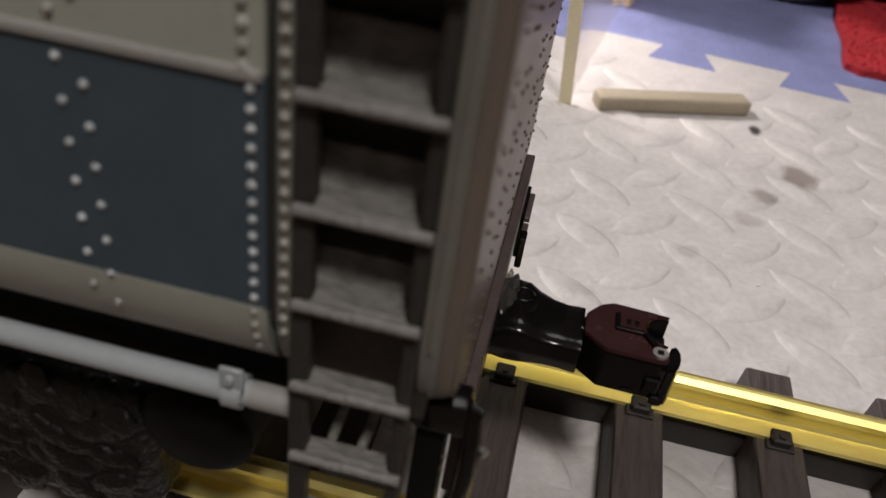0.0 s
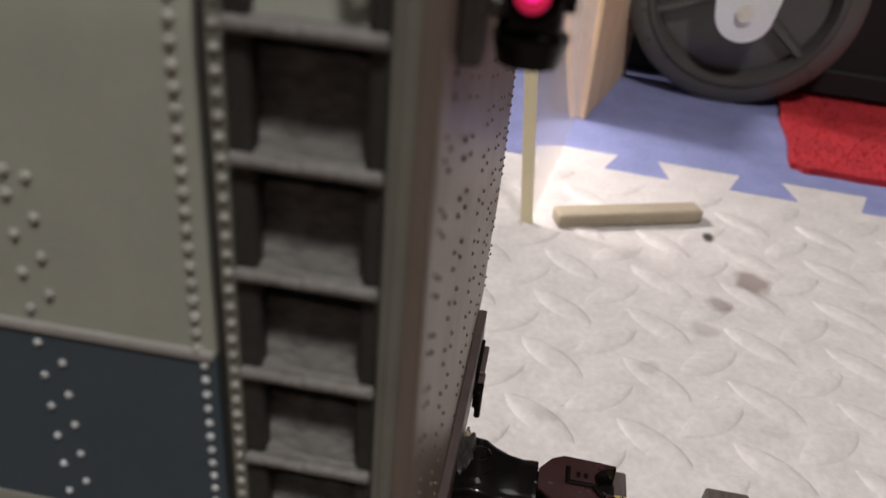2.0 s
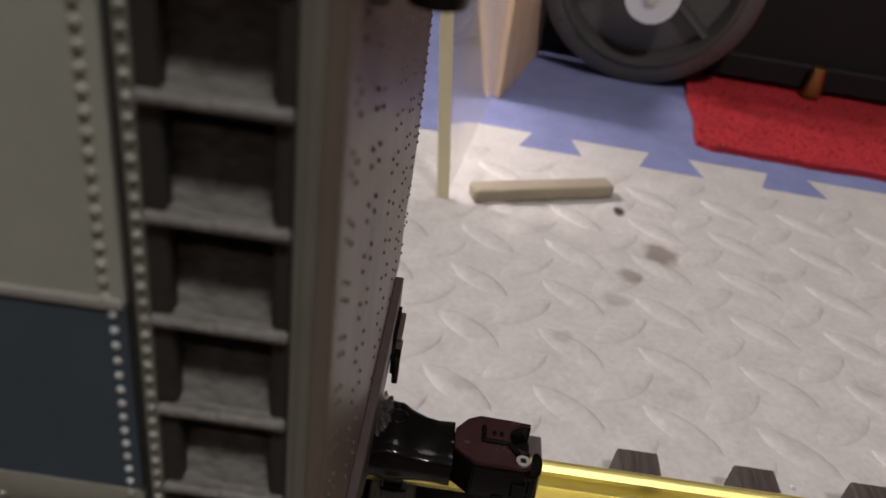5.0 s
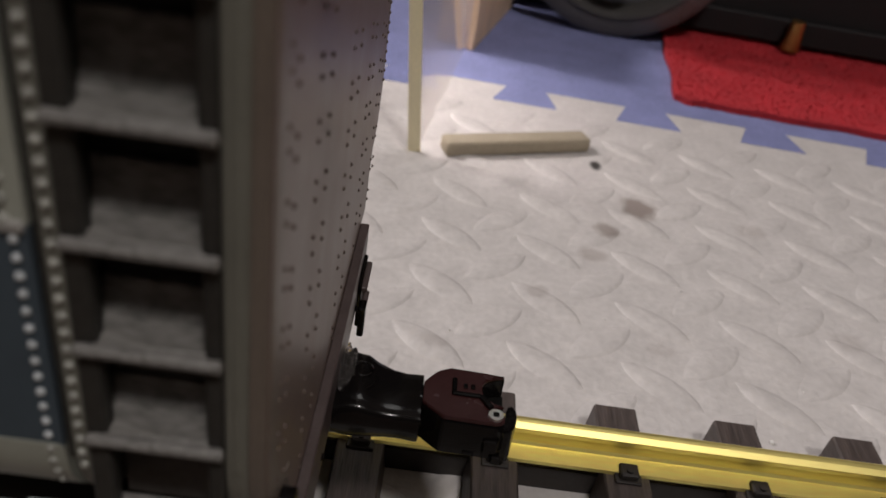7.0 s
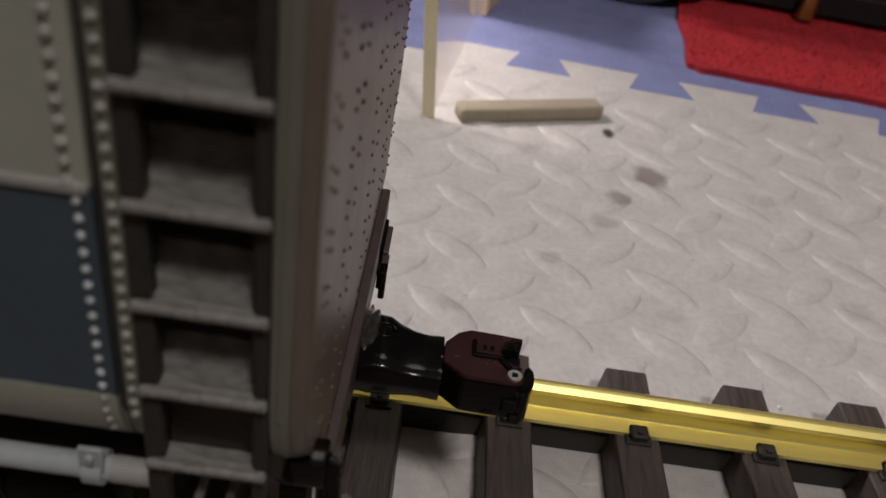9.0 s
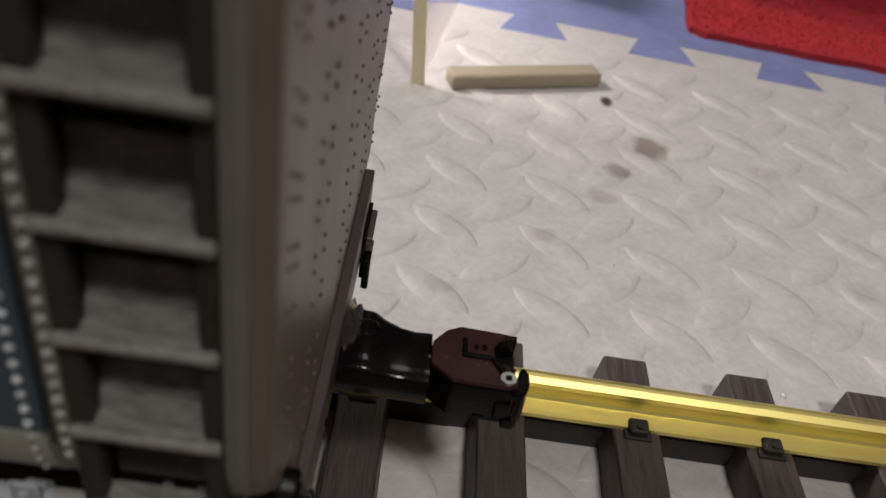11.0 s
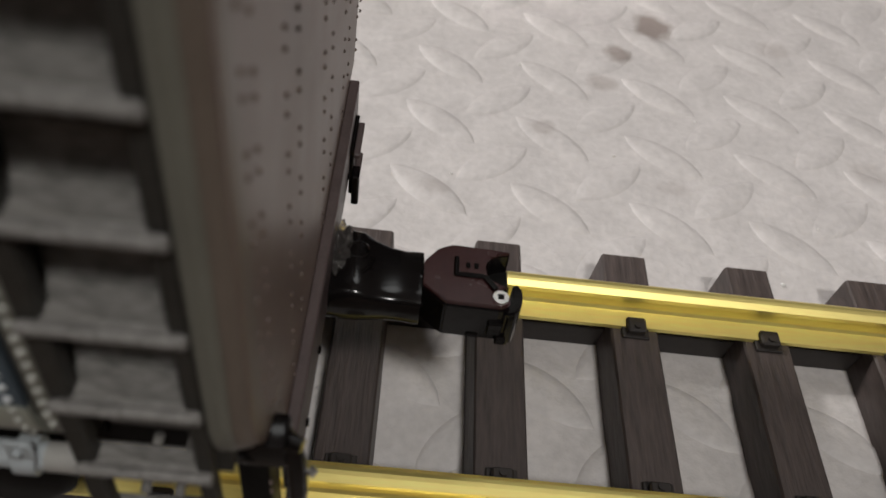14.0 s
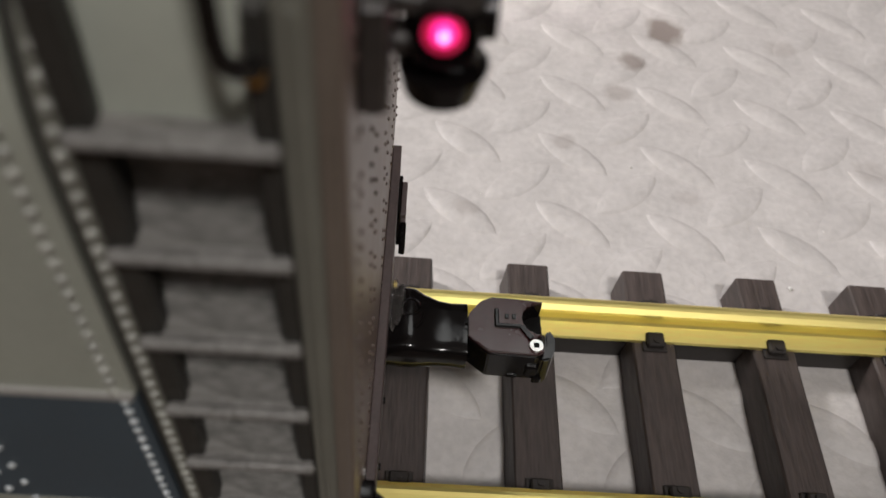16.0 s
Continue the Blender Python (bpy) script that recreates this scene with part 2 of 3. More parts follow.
def prism(bm, pts, axis, a, b):
    """A polygon pushed along an axis. pts: pairs in the other two axes, in order."""
    def at(p, v):
        if axis == "x":
            return (v, p[0], p[1])
        if axis == "y":
            return (p[0], v, p[1])
        return (p[0], p[1], v)
    lo = [bm.verts.new(at(p, a)) for p in pts]
    hi = [bm.verts.new(at(p, b)) for p in pts]
    n = len(pts)
    faces = [bm.faces.new(lo), bm.faces.new(hi[::-1])]
    for i in range(n):
        faces.append(bm.faces.new((lo[i], hi[i], hi[(i + 1) % n], lo[(i + 1) % n])))
    bmesh.ops.recalc_face_normals(bm, faces=faces)
    return faces


def loft(bm, rings, close=True):
    """Rings of equal count joined in order, with capped ends."""
    vs = [[bm.verts.new(p) for p in ring] for ring in rings]
    n = len(vs[0])
    faces = []
    for a, b in zip(vs, vs[1:]):
        for i in range(n):
            faces.append(bm.faces.new((a[i], a[(i + 1) % n], b[(i + 1) % n], b[i])))
    if close:
        faces.append(bm.faces.new(vs[0][::-1]))
        faces.append(bm.faces.new(vs[-1]))
    bmesh.ops.recalc_face_normals(bm, faces=faces)
    return faces


def tube(bm, pts, r, seg=12):
    pts = [Vector(p) for p in pts]
    rings = []
    for i, p in enumerate(pts):
        d = (pts[min(i + 1, len(pts) - 1)] - pts[max(i - 1, 0)]).normalized()
        side = d.cross(Vector((0.3, 0.2, 1))).normalized()
        up = side.cross(d)
        rings.append([p + r * (math.cos(k * math.tau / seg) * side + math.sin(k * math.tau / seg) * up) for k in range(seg)])
    loft(bm, rings)


def mesh_of(name, bm, material, smooth=False):
    bm.normal_update()
    bmesh.ops.scale(bm, vec=(CM, CM, CM), verts=bm.verts)
    me = bpy.data.meshes.new(name)
    bm.to_mesh(me)
    bm.free()
    me.materials.append(material)
    if smooth:
        for p in me.polygons:
            p.use_smooth = True
        me.set_sharp_from_angle(angle=radians(40))
    return me


def part(name, bm, material, parent=None, label="", smooth=False):
    ob = new(name, mesh_of(name, bm, material, smooth))
    if parent is not None:
        ob.parent = parent
    if label:
        ob["label"] = label
    return ob


def thing(name, label, category, group="", kind="", at=(0, 0, 0)):
    ob = new(name)
    ob.empty_display_size = 0.01
    ob.location = [v * CM for v in at]
    return tagged(ob, label, category, group, kind)


def solo(name, bm, material, label, category, group="", kind="", smooth=False):
    return tagged(part(name, bm, material, None, "", smooth), label, category, group, kind)


B = bmesh.new

# ---- room ----
bm = B(); box(bm, -300, 300, -400, 300, -6, -1.2)
solo("floor", bm, FLOORING, "plain dark brown floor under the foam mats", "floor", kind="structure")
for nm, dims in (("wall_north", (-300, 300, 300, 310, -6, 240)), ("wall_south", (-300, 300, -410, -400, -6, 240)),
                 ("wall_east", (300, 310, -410, 310, -6, 240)), ("wall_west", (-310, -300, -410, 310, -6, 240))):
    bm = B(); box(bm, *dims)
    solo(nm, bm, WALL, "plain warm white painted room wall", "wall", kind="structure")
bm = B(); box(bm, -310, 310, -410, 310, 240, 250)
solo("ceiling", bm, CEIL, "plain white painted ceiling of the room", "ceiling", kind="structure")

# ---- foam mats ----
MAT_TURN = radians(-4.2)
MX, MY = math.cos(MAT_TURN), math.sin(MAT_TURN)
TAB0, PITCH, TOP_Y, BOT_Y = -56.96, 5.6, 25.85, 24.07


def mat_xy(u, v):
    """Mat coordinates, turned a little against the track."""
    return (u * MX - v * MY, u * MY + v * MX)


def tab_line(u0, u1):
    """The zigzag seam of dovetail tabs between the grey and the blue mat."""
    pts = []
    k = math.ceil((u0 - TAB0) / PITCH)
    pts.append((u0, TOP_Y))
    while TAB0 + k * PITCH + PITCH < u1:
        a = TAB0 + k * PITCH
        pts += [(a + 0.55, TOP_Y), (a + 0.0, BOT_Y), (a + 2.95, BOT_Y), (a + 2.4, TOP_Y)]
        k += 1
    pts.append((u1, TOP_Y))
    return pts


seam = tab_line(-66, 70)
bm = B()
prism(bm, [mat_xy(*p) for p in seam] + [(67.5, -5.4), (-66.5, -5.4)], "z", -1.2, 0.0)
grey_mat = solo("foam_mat", bm, FOAM, "pale grey interlocking foam mat with raised tread pattern", "floor mat")
bm = B()
prism(bm, [mat_xy(p[0], p[1] + 0.03) for p in seam] + [mat_xy(70, 110), mat_xy(-66, 110)], "z", -1.2, 0.0)
solo("foam_mat", bm, BLUE, "blue interlocking foam mat beside the grey one", "floor mat")


def lozenge(bm, cx, cy, ang, length, width, height):
    n = 11
    ca, sa = math.cos(ang), math.sin(ang)
    rows = []
    for i in range(n):
        s = -1 + 2 * i / (n - 1)
        w = width * (1 - s * s) ** 0.8 + 0.004
        hh = height * (1 - s * s) ** 0.55
        row = []
        for j, (f, g) in enumerate(((-1, 0), (-0.80, 0.62), (-0.35, 1), (0.45, 0.86), (0.85, 0.5), (1, 0))):
            a, b = s * length, f * w
            row.append(bm.verts.new((cx + a * ca - b * sa, cy + a * sa + b * ca, g * hh - (0.004 if g == 0 else 0))))
        rows.append(row)
    for a, b in zip(rows, rows[1:]):
        for i in range(5):
            bm.faces.new((a[i], b[i], b[i + 1], a[i + 1]))


bm = B()
rng = random.Random(4)
for i in range(-14, 18):
    for j in range(-9, 9):
        u, v = 2.4 + i * 3.24 - 0.65, 12.35 + j * 2.86
        for du, dv, ang, hi in ((0, 0, -38, 1.0), (1.62, 1.43, 42, 0.62)):
            p, q = u + du, v + dv
            x, y = mat_xy(p, q)
            if q > 23.4 or y < -4.2:
                continue
            lozenge(bm, x, y, radians(ang + rng.uniform(-2, 2)), 1.32, 0.50, hi * rng.uniform(0.085, 0.115))
tread = part("tread_pattern", bm, FOAM, grey_mat, "raised lozenges", smooth=True)
tread["kind"] = "stuff"


# ---- red carpet ----
bm = B()
n = 40
rngc = random.Random(2)
edge = [(10.7 - 1.0 * i / n + 0.08 * math.sin(i * 0.3), 37.4 - i * 0.26) for i in range(n)]
front = [(9.65 + 0.25 * i, 27.0 - 0.1 * i + rngc.uniform(-0.1, 0.1)) for i in range(4)] + \
        [(10.7 + i * 0.6, 26.65 - 0.05 * i + rngc.uniform(-0.12, 0.12)) for i in range(90)]
poly = edge + front + [(64, 90), (10.7, 90)]
prism(bm, poly, "z", 0.004, 0.32)
carpet = solo("carpet", bm, RED, "red short pile carpet lying on the blue mat", "carpet")

# pile of short tufts where the carpet shows
rngt = random.Random(17)
verts, faces = [], []
for i in range(72):
    for j in range(52):
        x, y = 10.0 + 0.24 * i + rngt.uniform(-0.1, 0.1), 26.55 + 0.22 * j + rngt.uniform(-0.1, 0.1)
        if x < 9.75 + 0.1 * (y - 27.4) or y < 26.75 - 0.085 * (x - 10.7):
            continue
        r, h, turn = rngt.uniform(0.11, 0.2), rngt.uniform(0.02, 0.13), rngt.uniform(0, 2)
        k0 = len(verts)
        verts += [((x + r * math.cos(turn + k * 2.094)) * CM, (y + r * math.sin(turn + k * 2.094)) * CM, 0.30 * CM) for k in range(3)]
        verts.append(((x + rngt.uniform(-0.1, 0.1)) * CM, (y + rngt.uniform(-0.12, 0.06)) * CM, (0.32 + h) * CM))
        faces += [(k0, k0 + 1, k0 + 3), (k0 + 1, k0 + 2, k0 + 3), (k0 + 2, k0, k0 + 3)]
pile_me = bpy.data.meshes.new("carpet_nap")
pile_me.from_pydata(verts, [], faces)
pile_me.materials.append(RED)
pile = new("carpet_nap", pile_me)
pile.parent = carpet
pile["kind"] = "stuff"

# ---- track ----
HT = 1.0
RAIL_TOP = HT + 0.84
RAIL_Y = 2.42
track = thing("model_railway_track", "large scale track with brass rails on dark brown sleepers", "track", at=(0, 0, 0))
rail_profile = [(-0.48, 0.0), (0.48, 0.0), (0.48, 0.10), (0.12, 0.19), (0.075, 0.26), (0.075, 0.52), (0.17, 0.60), (0.19, 0.74), (0.08, 0.83),
                (0.0, 0.845), (-0.08, 0.83), (-0.19, 0.74), (-0.17, 0.60), (-0.075, 0.52), (-0.075, 0.26), (-0.12, 0.19), (-0.48, 0.10)]
for y in (-RAIL_Y, RAIL_Y):
    bm = B()
    prism(bm, [(y + p, HT + q) for p, q in rail_profile], "x", -75, 75)
    part("rail", bm, BRASS, track, "polished brass rail")
for y in (-RAIL_Y, RAIL_Y):
    bm = B(); box(bm, -75, 75, y - 0.26, y + 0.26, 0.02, 0.66)
    part("sleeper_web", bm, CHAIR, track, "dark plastic strip joining the sleepers")
TIE_W, TIE_L, TIE_PITCH, TIE0 = 1.04, 8.24, 2.975, 3.16


def sleeper_mesh():
    b2 = B()
    prism(b2, [(-0.60, 0.0), (0.60, 0.0), (TIE_W / 2, HT - 0.05), (TIE_W / 2 - 0.04, HT), (-TIE_W / 2 + 0.04, HT), (-TIE_W / 2, HT - 0.05)],
          "y", -TIE_L / 2, TIE_L / 2)
    return mesh_of("sleeper", b2, SLEEPER)


def chair_mesh():
    b2 = B()
    box(b2, -0.30, 0.30, -0.28, 0.10, HT - 0.01, HT + 0.07, 0.02)
    box(b2, -0.21, 0.21, -0.22, 0.16, HT + 0.06, HT + 0.24, 0.04)
    cyl(b2, (0, -0.10, HT + 0.23), (0, -0.10, HT + 0.29), 0.075, seg=10)
    return mesh_of("rail_chair", b2, CHAIR)


tie_me, chair_me = sleeper_mesh(), chair_mesh()
for k in range(-22, 24):
    tie = new("sleeper", tie_me)
    tie.parent = track
    tie.location = ((TIE0 + TIE_W / 2 + k * TIE_PITCH) * CM, 0, 0)
    for y, turn in ((RAIL_Y - 0.45, 0), (-RAIL_Y - 0.45, 0), (RAIL_Y + 0.45, 180), (-RAIL_Y + 0.45, 180)):
        ch = new("rail_chair", chair_me)
        ch.parent = tie
        ch.matrix_local = pose(0, y * CM, 0, 0, 0, turn)

# ---- tender of the model locomotive ----
SIDE, END, TOP, LEFT = -5.5, -2.82, 15.35, -34.0
tender = thing("model_tender", "two-tone grey riveted model locomotive tender on brass track", "model train", at=(-15, 0, 0))
tender.location = (0, 0, 0)


def shell_curve(y_out, z_top, z_side, r, n=8):
    """The side's outline from the top down, rounded under at the foot."""
    pts = [(y_out, z_top), (y_out, z_side)]
    for i in range(1, n + 1):
        a = radians(90) * i / n
        pts.append((y_out + r * (1 - math.cos(a)), z_side - r * math.sin(a)))
    return pts


def top_lean(z):
    """How far the side leans in towards its top."""
    return 0.40 * (max(z - 13.8, 0) / 1.55) ** 2


def skin(bm, x0, x1, pts, thick):
    """A bent sheet along x whose outline pts (y, z) is given from the top down."""
    inner = [(y + thick, max(z, pts[-1][1] + (thick if i < len(pts) - 1 else 0))) for i, (y, z) in enumerate(pts)]
    n = len(pts)
    grid = [[bm.verts.new((x, y, z)) for y, z in line] for x in (x0, x1) for line in (pts, inner)]
    a0, b0, a1, b1 = grid
    fs = []
    for i in range(n - 1):
        fs.append(bm.faces.new((a0[i], a1[i], a1[i + 1], a0[i + 1])))
        fs.append(bm.faces.new((b0[i], b0[i + 1], b1[i + 1], b1[i])))
        fs.append(bm.faces.new((a0[i], a0[i + 1], b0[i + 1], b0[i])))
        fs.append(bm.faces.new((a1[i], b1[i], b1[i + 1], a1[i + 1])))
    fs.append(bm.faces.new((a0[0], b0[0], b1[0], a1[0])))
    fs.append(bm.faces.new((a0[-1], a1[-1], b1[-1], b0[-1])))
    bmesh.ops.recalc_face_normals(bm, faces=fs)


FOOT_Z, FOOT_R = 8.34, 1.30
BAND_LO, BAND_HI = 8.39, 10.90
full = shell_curve(SIDE, TOP, FOOT_Z, FOOT_R)
# near side: upper grey, dark band, lower grey with the rounded foot; the seam strip stands next to the ladder
SEAM = -4.73
for x0, x1 in ((LEFT, SEAM - 0.02), (SEAM + 0.085, -4.505)):
    dark = x1 < -4.6
    bm = B(); skin(bm, x0, x1, [(SIDE + top_lean(zz), zz) for zz in (TOP, 15.1, 14.85, 14.6, 14.35, 14.1, 13.8, BAND_HI)], 0.2)
    upper = part("side_panel", bm, LIGHT_GREY if dark else STRIP_PAINT, tender, "light grey upper panel", smooth=True)
    bm = B(); box(bm, x0, x1, SIDE, SIDE + 0.2, BAND_LO, BAND_HI)
    band = part("side_band", bm, DARK_GREY if dark else STRIP_PAINT, tender, "dark blue-grey band" if dark else "")
    bm = B(); skin(bm, x0, x1, [p for p in shell_curve(SIDE, BAND_LO, FOOT_Z, FOOT_R)], 0.2)
    lower = part("skirt", bm, LIGHT_GREY if dark else STRIP_PAINT, tender, "rounded grey skirt", smooth=True)
    if dark:
        main_upper, main_band, main_lower = upper, band, lower
    else:
        strip_upper, strip_band, strip_lower = upper, band, lower
# recessed seam between panel and strip
bm = B(); skin(bm, SEAM - 0.04, SEAM + 0.10, [(SIDE + 0.08 + top_lean(zz), zz) for zz in (TOP, 15.1, 14.85, 14.6, 14.35, 14.1, 13.8, 8.2)], 0.2)
part("seam", bm, STILE_PAINT, tender, "dark recessed joint")
# thin silver line and its lip above the band, and a fine one under it
bm = B(); box(bm, LEFT, SEAM - 0.04, SIDE - 0.05, SIDE + 0.05, BAND_HI - 0.055, BAND_HI + 0.055, 0.02)
part("line", bm, SILVER, tender, "raised silver line")
bm = B(); box(bm, LEFT, SEAM - 0.04, SIDE - 0.006, SIDE + 0.05, BAND_LO - 0.02, BAND_LO + 0.03)
part("line", bm, LIGHT_GREY, tender, "thin pale line")
# far side and roof
bm = B(); skin(bm, LEFT, END - 0.2, [(-y, z) for y, z in full], -0.2)
part("side_panel", bm, LIGHT_GREY, tender, "grey far side", smooth=True)
bm = B(); box(bm, LEFT, -3.0, SIDE + 0.42, -SIDE - 0.22, TOP - 0.25, TOP - 0.02)
part("deck", bm, LIGHT_GREY, tender, "grey top deck")
bm = B(); box(bm, LEFT, -3.0, SIDE + 0.9, -SIDE - 0.9, 6.3, 7.0)
part("underframe", bm, BLACK_MATT, tender, "black underframe")
bm = B(); box(bm, LEFT, -4.6, SIDE + 0.8, SIDE + 1.0, 6.6, 15.0)
part("inner_frame", bm, BLACK_MATT, tender, "dark inner frame")

# end wall with rounded corners and rounded foot
bm = B()
out = []
for i in range(0, 9):
    a = radians(90) * i / 8
    out.append((SIDE + 0.12 + 1.05 * (1 - math.cos(a)), 8.40 - 1.42 * math.sin(a)))
profile = [(SIDE + 0.12, TOP)] + out + [(-4.1, 6.7), (-3.8, 5.8), (3.8, 5.8), (4.1, 6.7)] + [(-y, z) for y, z in reversed(out)] + [(-SIDE - 0.12, TOP)]
prism(bm, profile, "x", END - 0.2, END)
end_wall = part("end_wall", bm, END_PAINT, tender, "brown-grey riveted end wall")
# corner post: flat face to the side, rounded over to the end wall
bm = B()
arc = [(-3.20, SIDE + 0.18), (-3.20, SIDE + 0.01), (-3.18, SIDE - 0.01), (-3.06, SIDE), (-3.01, SIDE + 0.02), (-2.98, SIDE + 0.06), (-2.98, SIDE + 0.18)]
corner = [(-2.985, SIDE + 0.03)]
for i in range(1, 7):
    a = radians(15 + 75 * i / 6)
    corner.append((-3.02 + 0.215 * math.sin(a), SIDE + 0.24 - 0.215 * math.cos(a)))
corner += [(END + 0.015, SIDE + 0.5), (END - 0.2, SIDE + 0.5), (-2.985, SIDE + 0.2)]
foot = [(TOP, 0.0), (8.40, 0.0)] + [(8.40 - 1.36 * math.sin(radians(10 * i)), 1.02 * (1 - math.cos(radians(10 * i)))) for i in range(1, 9)]
loft(bm, [[(x, y + push, z) for x, y in arc] for z, push in foot])
b4 = B()
loft(b4, [[(x, y + push, z) for x, y in corner] for z, push in foot])
part("end_corner", b4, CORNER_PAINT, tender, "brown-grey rounded corner", smooth=True)
post = part("corner_post", bm, POST_PAINT, tender, "rounded grey corner post", smooth=True)
bm = B(); box(bm, -3.12, -3.05, SIDE - 0.03, SIDE + 0.02, 8.35, TOP - 0.2, 0.012)
part("bead", bm, POST_PAINT, tender)

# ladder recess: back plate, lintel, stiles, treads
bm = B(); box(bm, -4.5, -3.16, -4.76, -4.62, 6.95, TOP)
part("recess_back", bm, RECESS, tender, "back of the ladder recess, its brown darkened for shade")
bm = B(); skin(bm, -4.485, -3.21, [(-4.98, 15.30), (-5.08, 15.22), (-5.17, 15.08), (-5.25, 14.85), (-5.32, 14.55), (-5.40, 14.16)], 0.12)
part("recess_panel", bm, LIGHT_GREY, tender, "light grey panel leaning back over the top step", smooth=True)
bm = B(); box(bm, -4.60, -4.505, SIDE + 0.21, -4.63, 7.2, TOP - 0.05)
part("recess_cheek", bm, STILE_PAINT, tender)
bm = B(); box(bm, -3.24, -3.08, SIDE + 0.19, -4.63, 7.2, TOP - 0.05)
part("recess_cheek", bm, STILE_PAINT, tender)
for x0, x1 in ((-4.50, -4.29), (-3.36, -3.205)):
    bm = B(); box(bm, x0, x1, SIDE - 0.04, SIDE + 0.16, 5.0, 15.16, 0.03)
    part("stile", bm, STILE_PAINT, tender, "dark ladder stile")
STEP0, STEP_PITCH = 14.22, 1.103


def step_mesh(depth, riser):
    """A tread plate, bent up at its back into a low kick plate where it has one."""
    b2 = B()
    box(b2, -0.56, 0.56, 0.0, depth, -0.08, 0.0, 0.015)
    if riser:
        rg2 = random.Random(5)
        n2 = 14
        rows2 = []
        for i in range(n2 + 1):
            x = -0.56 + 1.12 * i / n2
            top = riser + rg2.uniform(-0.012, 0.012)
            rows2.append([(x, depth - 0.09, -0.04), (x, depth - 0.05, 0.02), (x, depth - 0.02, 0.10), (x, depth + 0.02, top - 0.02), (x, depth + 0.03, top), (x, depth + 0.08, top), (x, depth + 0.06, -0.06)])
        loft(b2, rows2)
    return mesh_of("step", b2, STEP_PAINT, True)


def lip_mesh():
    b2 = B()
    rings2 = []
    for x, s in ((-0.645, 0.6), (-0.625, 1.0), (-0.3, 0.94), (0.02, 1.0), (0.33, 0.93), (0.61, 1.0), (0.63, 0.6)):
        rings2.append([(x, -0.10 + 0.06 * s * math.cos(k * math.tau / 10), -0.045 + 0.065 * s * math.sin(k * math.tau / 10)) for k in range(10)])
    loft(b2, rings2)
    box(b2, -0.60, 0.60, -0.10, 0.04, -0.085, -0.012, 0.01)
    return mesh_of("lip", b2, LIP_PAINT, True)


RISERS = (0.72, 0.74, 0.62, 0.48, 0.38, 0.32)
step_mes, short_me, lip_me = [step_mesh(0.40, r) for r in RISERS], step_mesh(0.20, 0.0), lip_mesh()
for k in range(9):
    st = new("step", step_mes[k] if k < 6 else short_me)
    st.parent = tender
    st.location = (-3.82 * CM, (SIDE + 0.0) * CM, (STEP0 - k * STEP_PITCH) * CM)
    lp = new("lip", lip_me)
    lp.parent = st
# bar and braces behind the lowest steps
bm = B(); box(bm, -4.30, -3.33, SIDE + 0.56, SIDE + 0.72, 5.36, 5.44, 0.015)
part("back_bar", bm, STEP_PAINT, tender)
for x in (-3.98, -3.62):
    bm = B(); cyl(bm, (x, SIDE + 0.7, 6.9), (x - 0.12, SIDE + 0.3, 6.35), 0.06, seg=8)
    part("brace", bm, STEP_PAINT, tender)

# pale train pipe with its clamp
bm = B(); cyl(bm, (LEFT, -5.02, 6.60), (-4.45, -5.02, 6.60), 0.155, seg=20)
pipe = part("pipe", bm, PIPE_PAINT, tender, "pale grey pipe along the frame", smooth=True)
bm = B()
cyl(bm, (-5.43, -5.02, 6.60), (-5.20, -5.02, 6.60), 0.215, seg=20)
box(bm, -5.46, -5.17, -5.17, -5.10, 6.62, 7.06, 0.02)
cyl(bm, (-5.32, -5.16, 6.92), (-5.32, -5.24, 6.92), 0.055, seg=10)
part("clamp", bm, PIPE_PAINT, pipe, "pipe clamp with a rivet", smooth=True)
bm = B(); cyl(bm, (-5.12, -5.02, 6.60), (-4.5, -5.02, 6.60), 0.165, seg=20)
part("sleeve", bm, SILVER, pipe, "bright pipe end", smooth=True)

# end sill with its bracket
bm = B(); box(bm, END, END + 0.17, -4.25, 3.15, 4.75, 5.86, 0.02)
sill = part("end_sill", bm, SILL_PAINT, tender, "dark maroon end sill")
bm = B()
box(bm, END + 0.165, END + 0.24, 1.75, 2.75, 4.35, 5.40, 0.02)
bracket = part("bracket", bm, BLACK_GLOSS, sill, "small dark bracket plate")
for z0, z1 in ((4.45, 4.56), (5.16, 5.28)):
    bm = B(); box(bm, END + 0.23, END + 0.34, 1.80, 2.70, z0, z1, 0.02)
    part("flange", bm, SILL_PAINT, bracket)
bm = B(); box(bm, END + 0.23, END + 0.36, 1.62, 1.95, 4.2, 4.9, 0.03)
part("latch_block", bm, BLACK_GLOSS, bracket)
for y in (-3.4, -2.2, 1.5, 2.7):
    bm = B(); cyl(bm, (END + 0.15, y, 5.0), (END + 0.21, y, 5.0), 0.06, seg=8)
    part("bolt", bm, BLACK_GLOSS, sill)
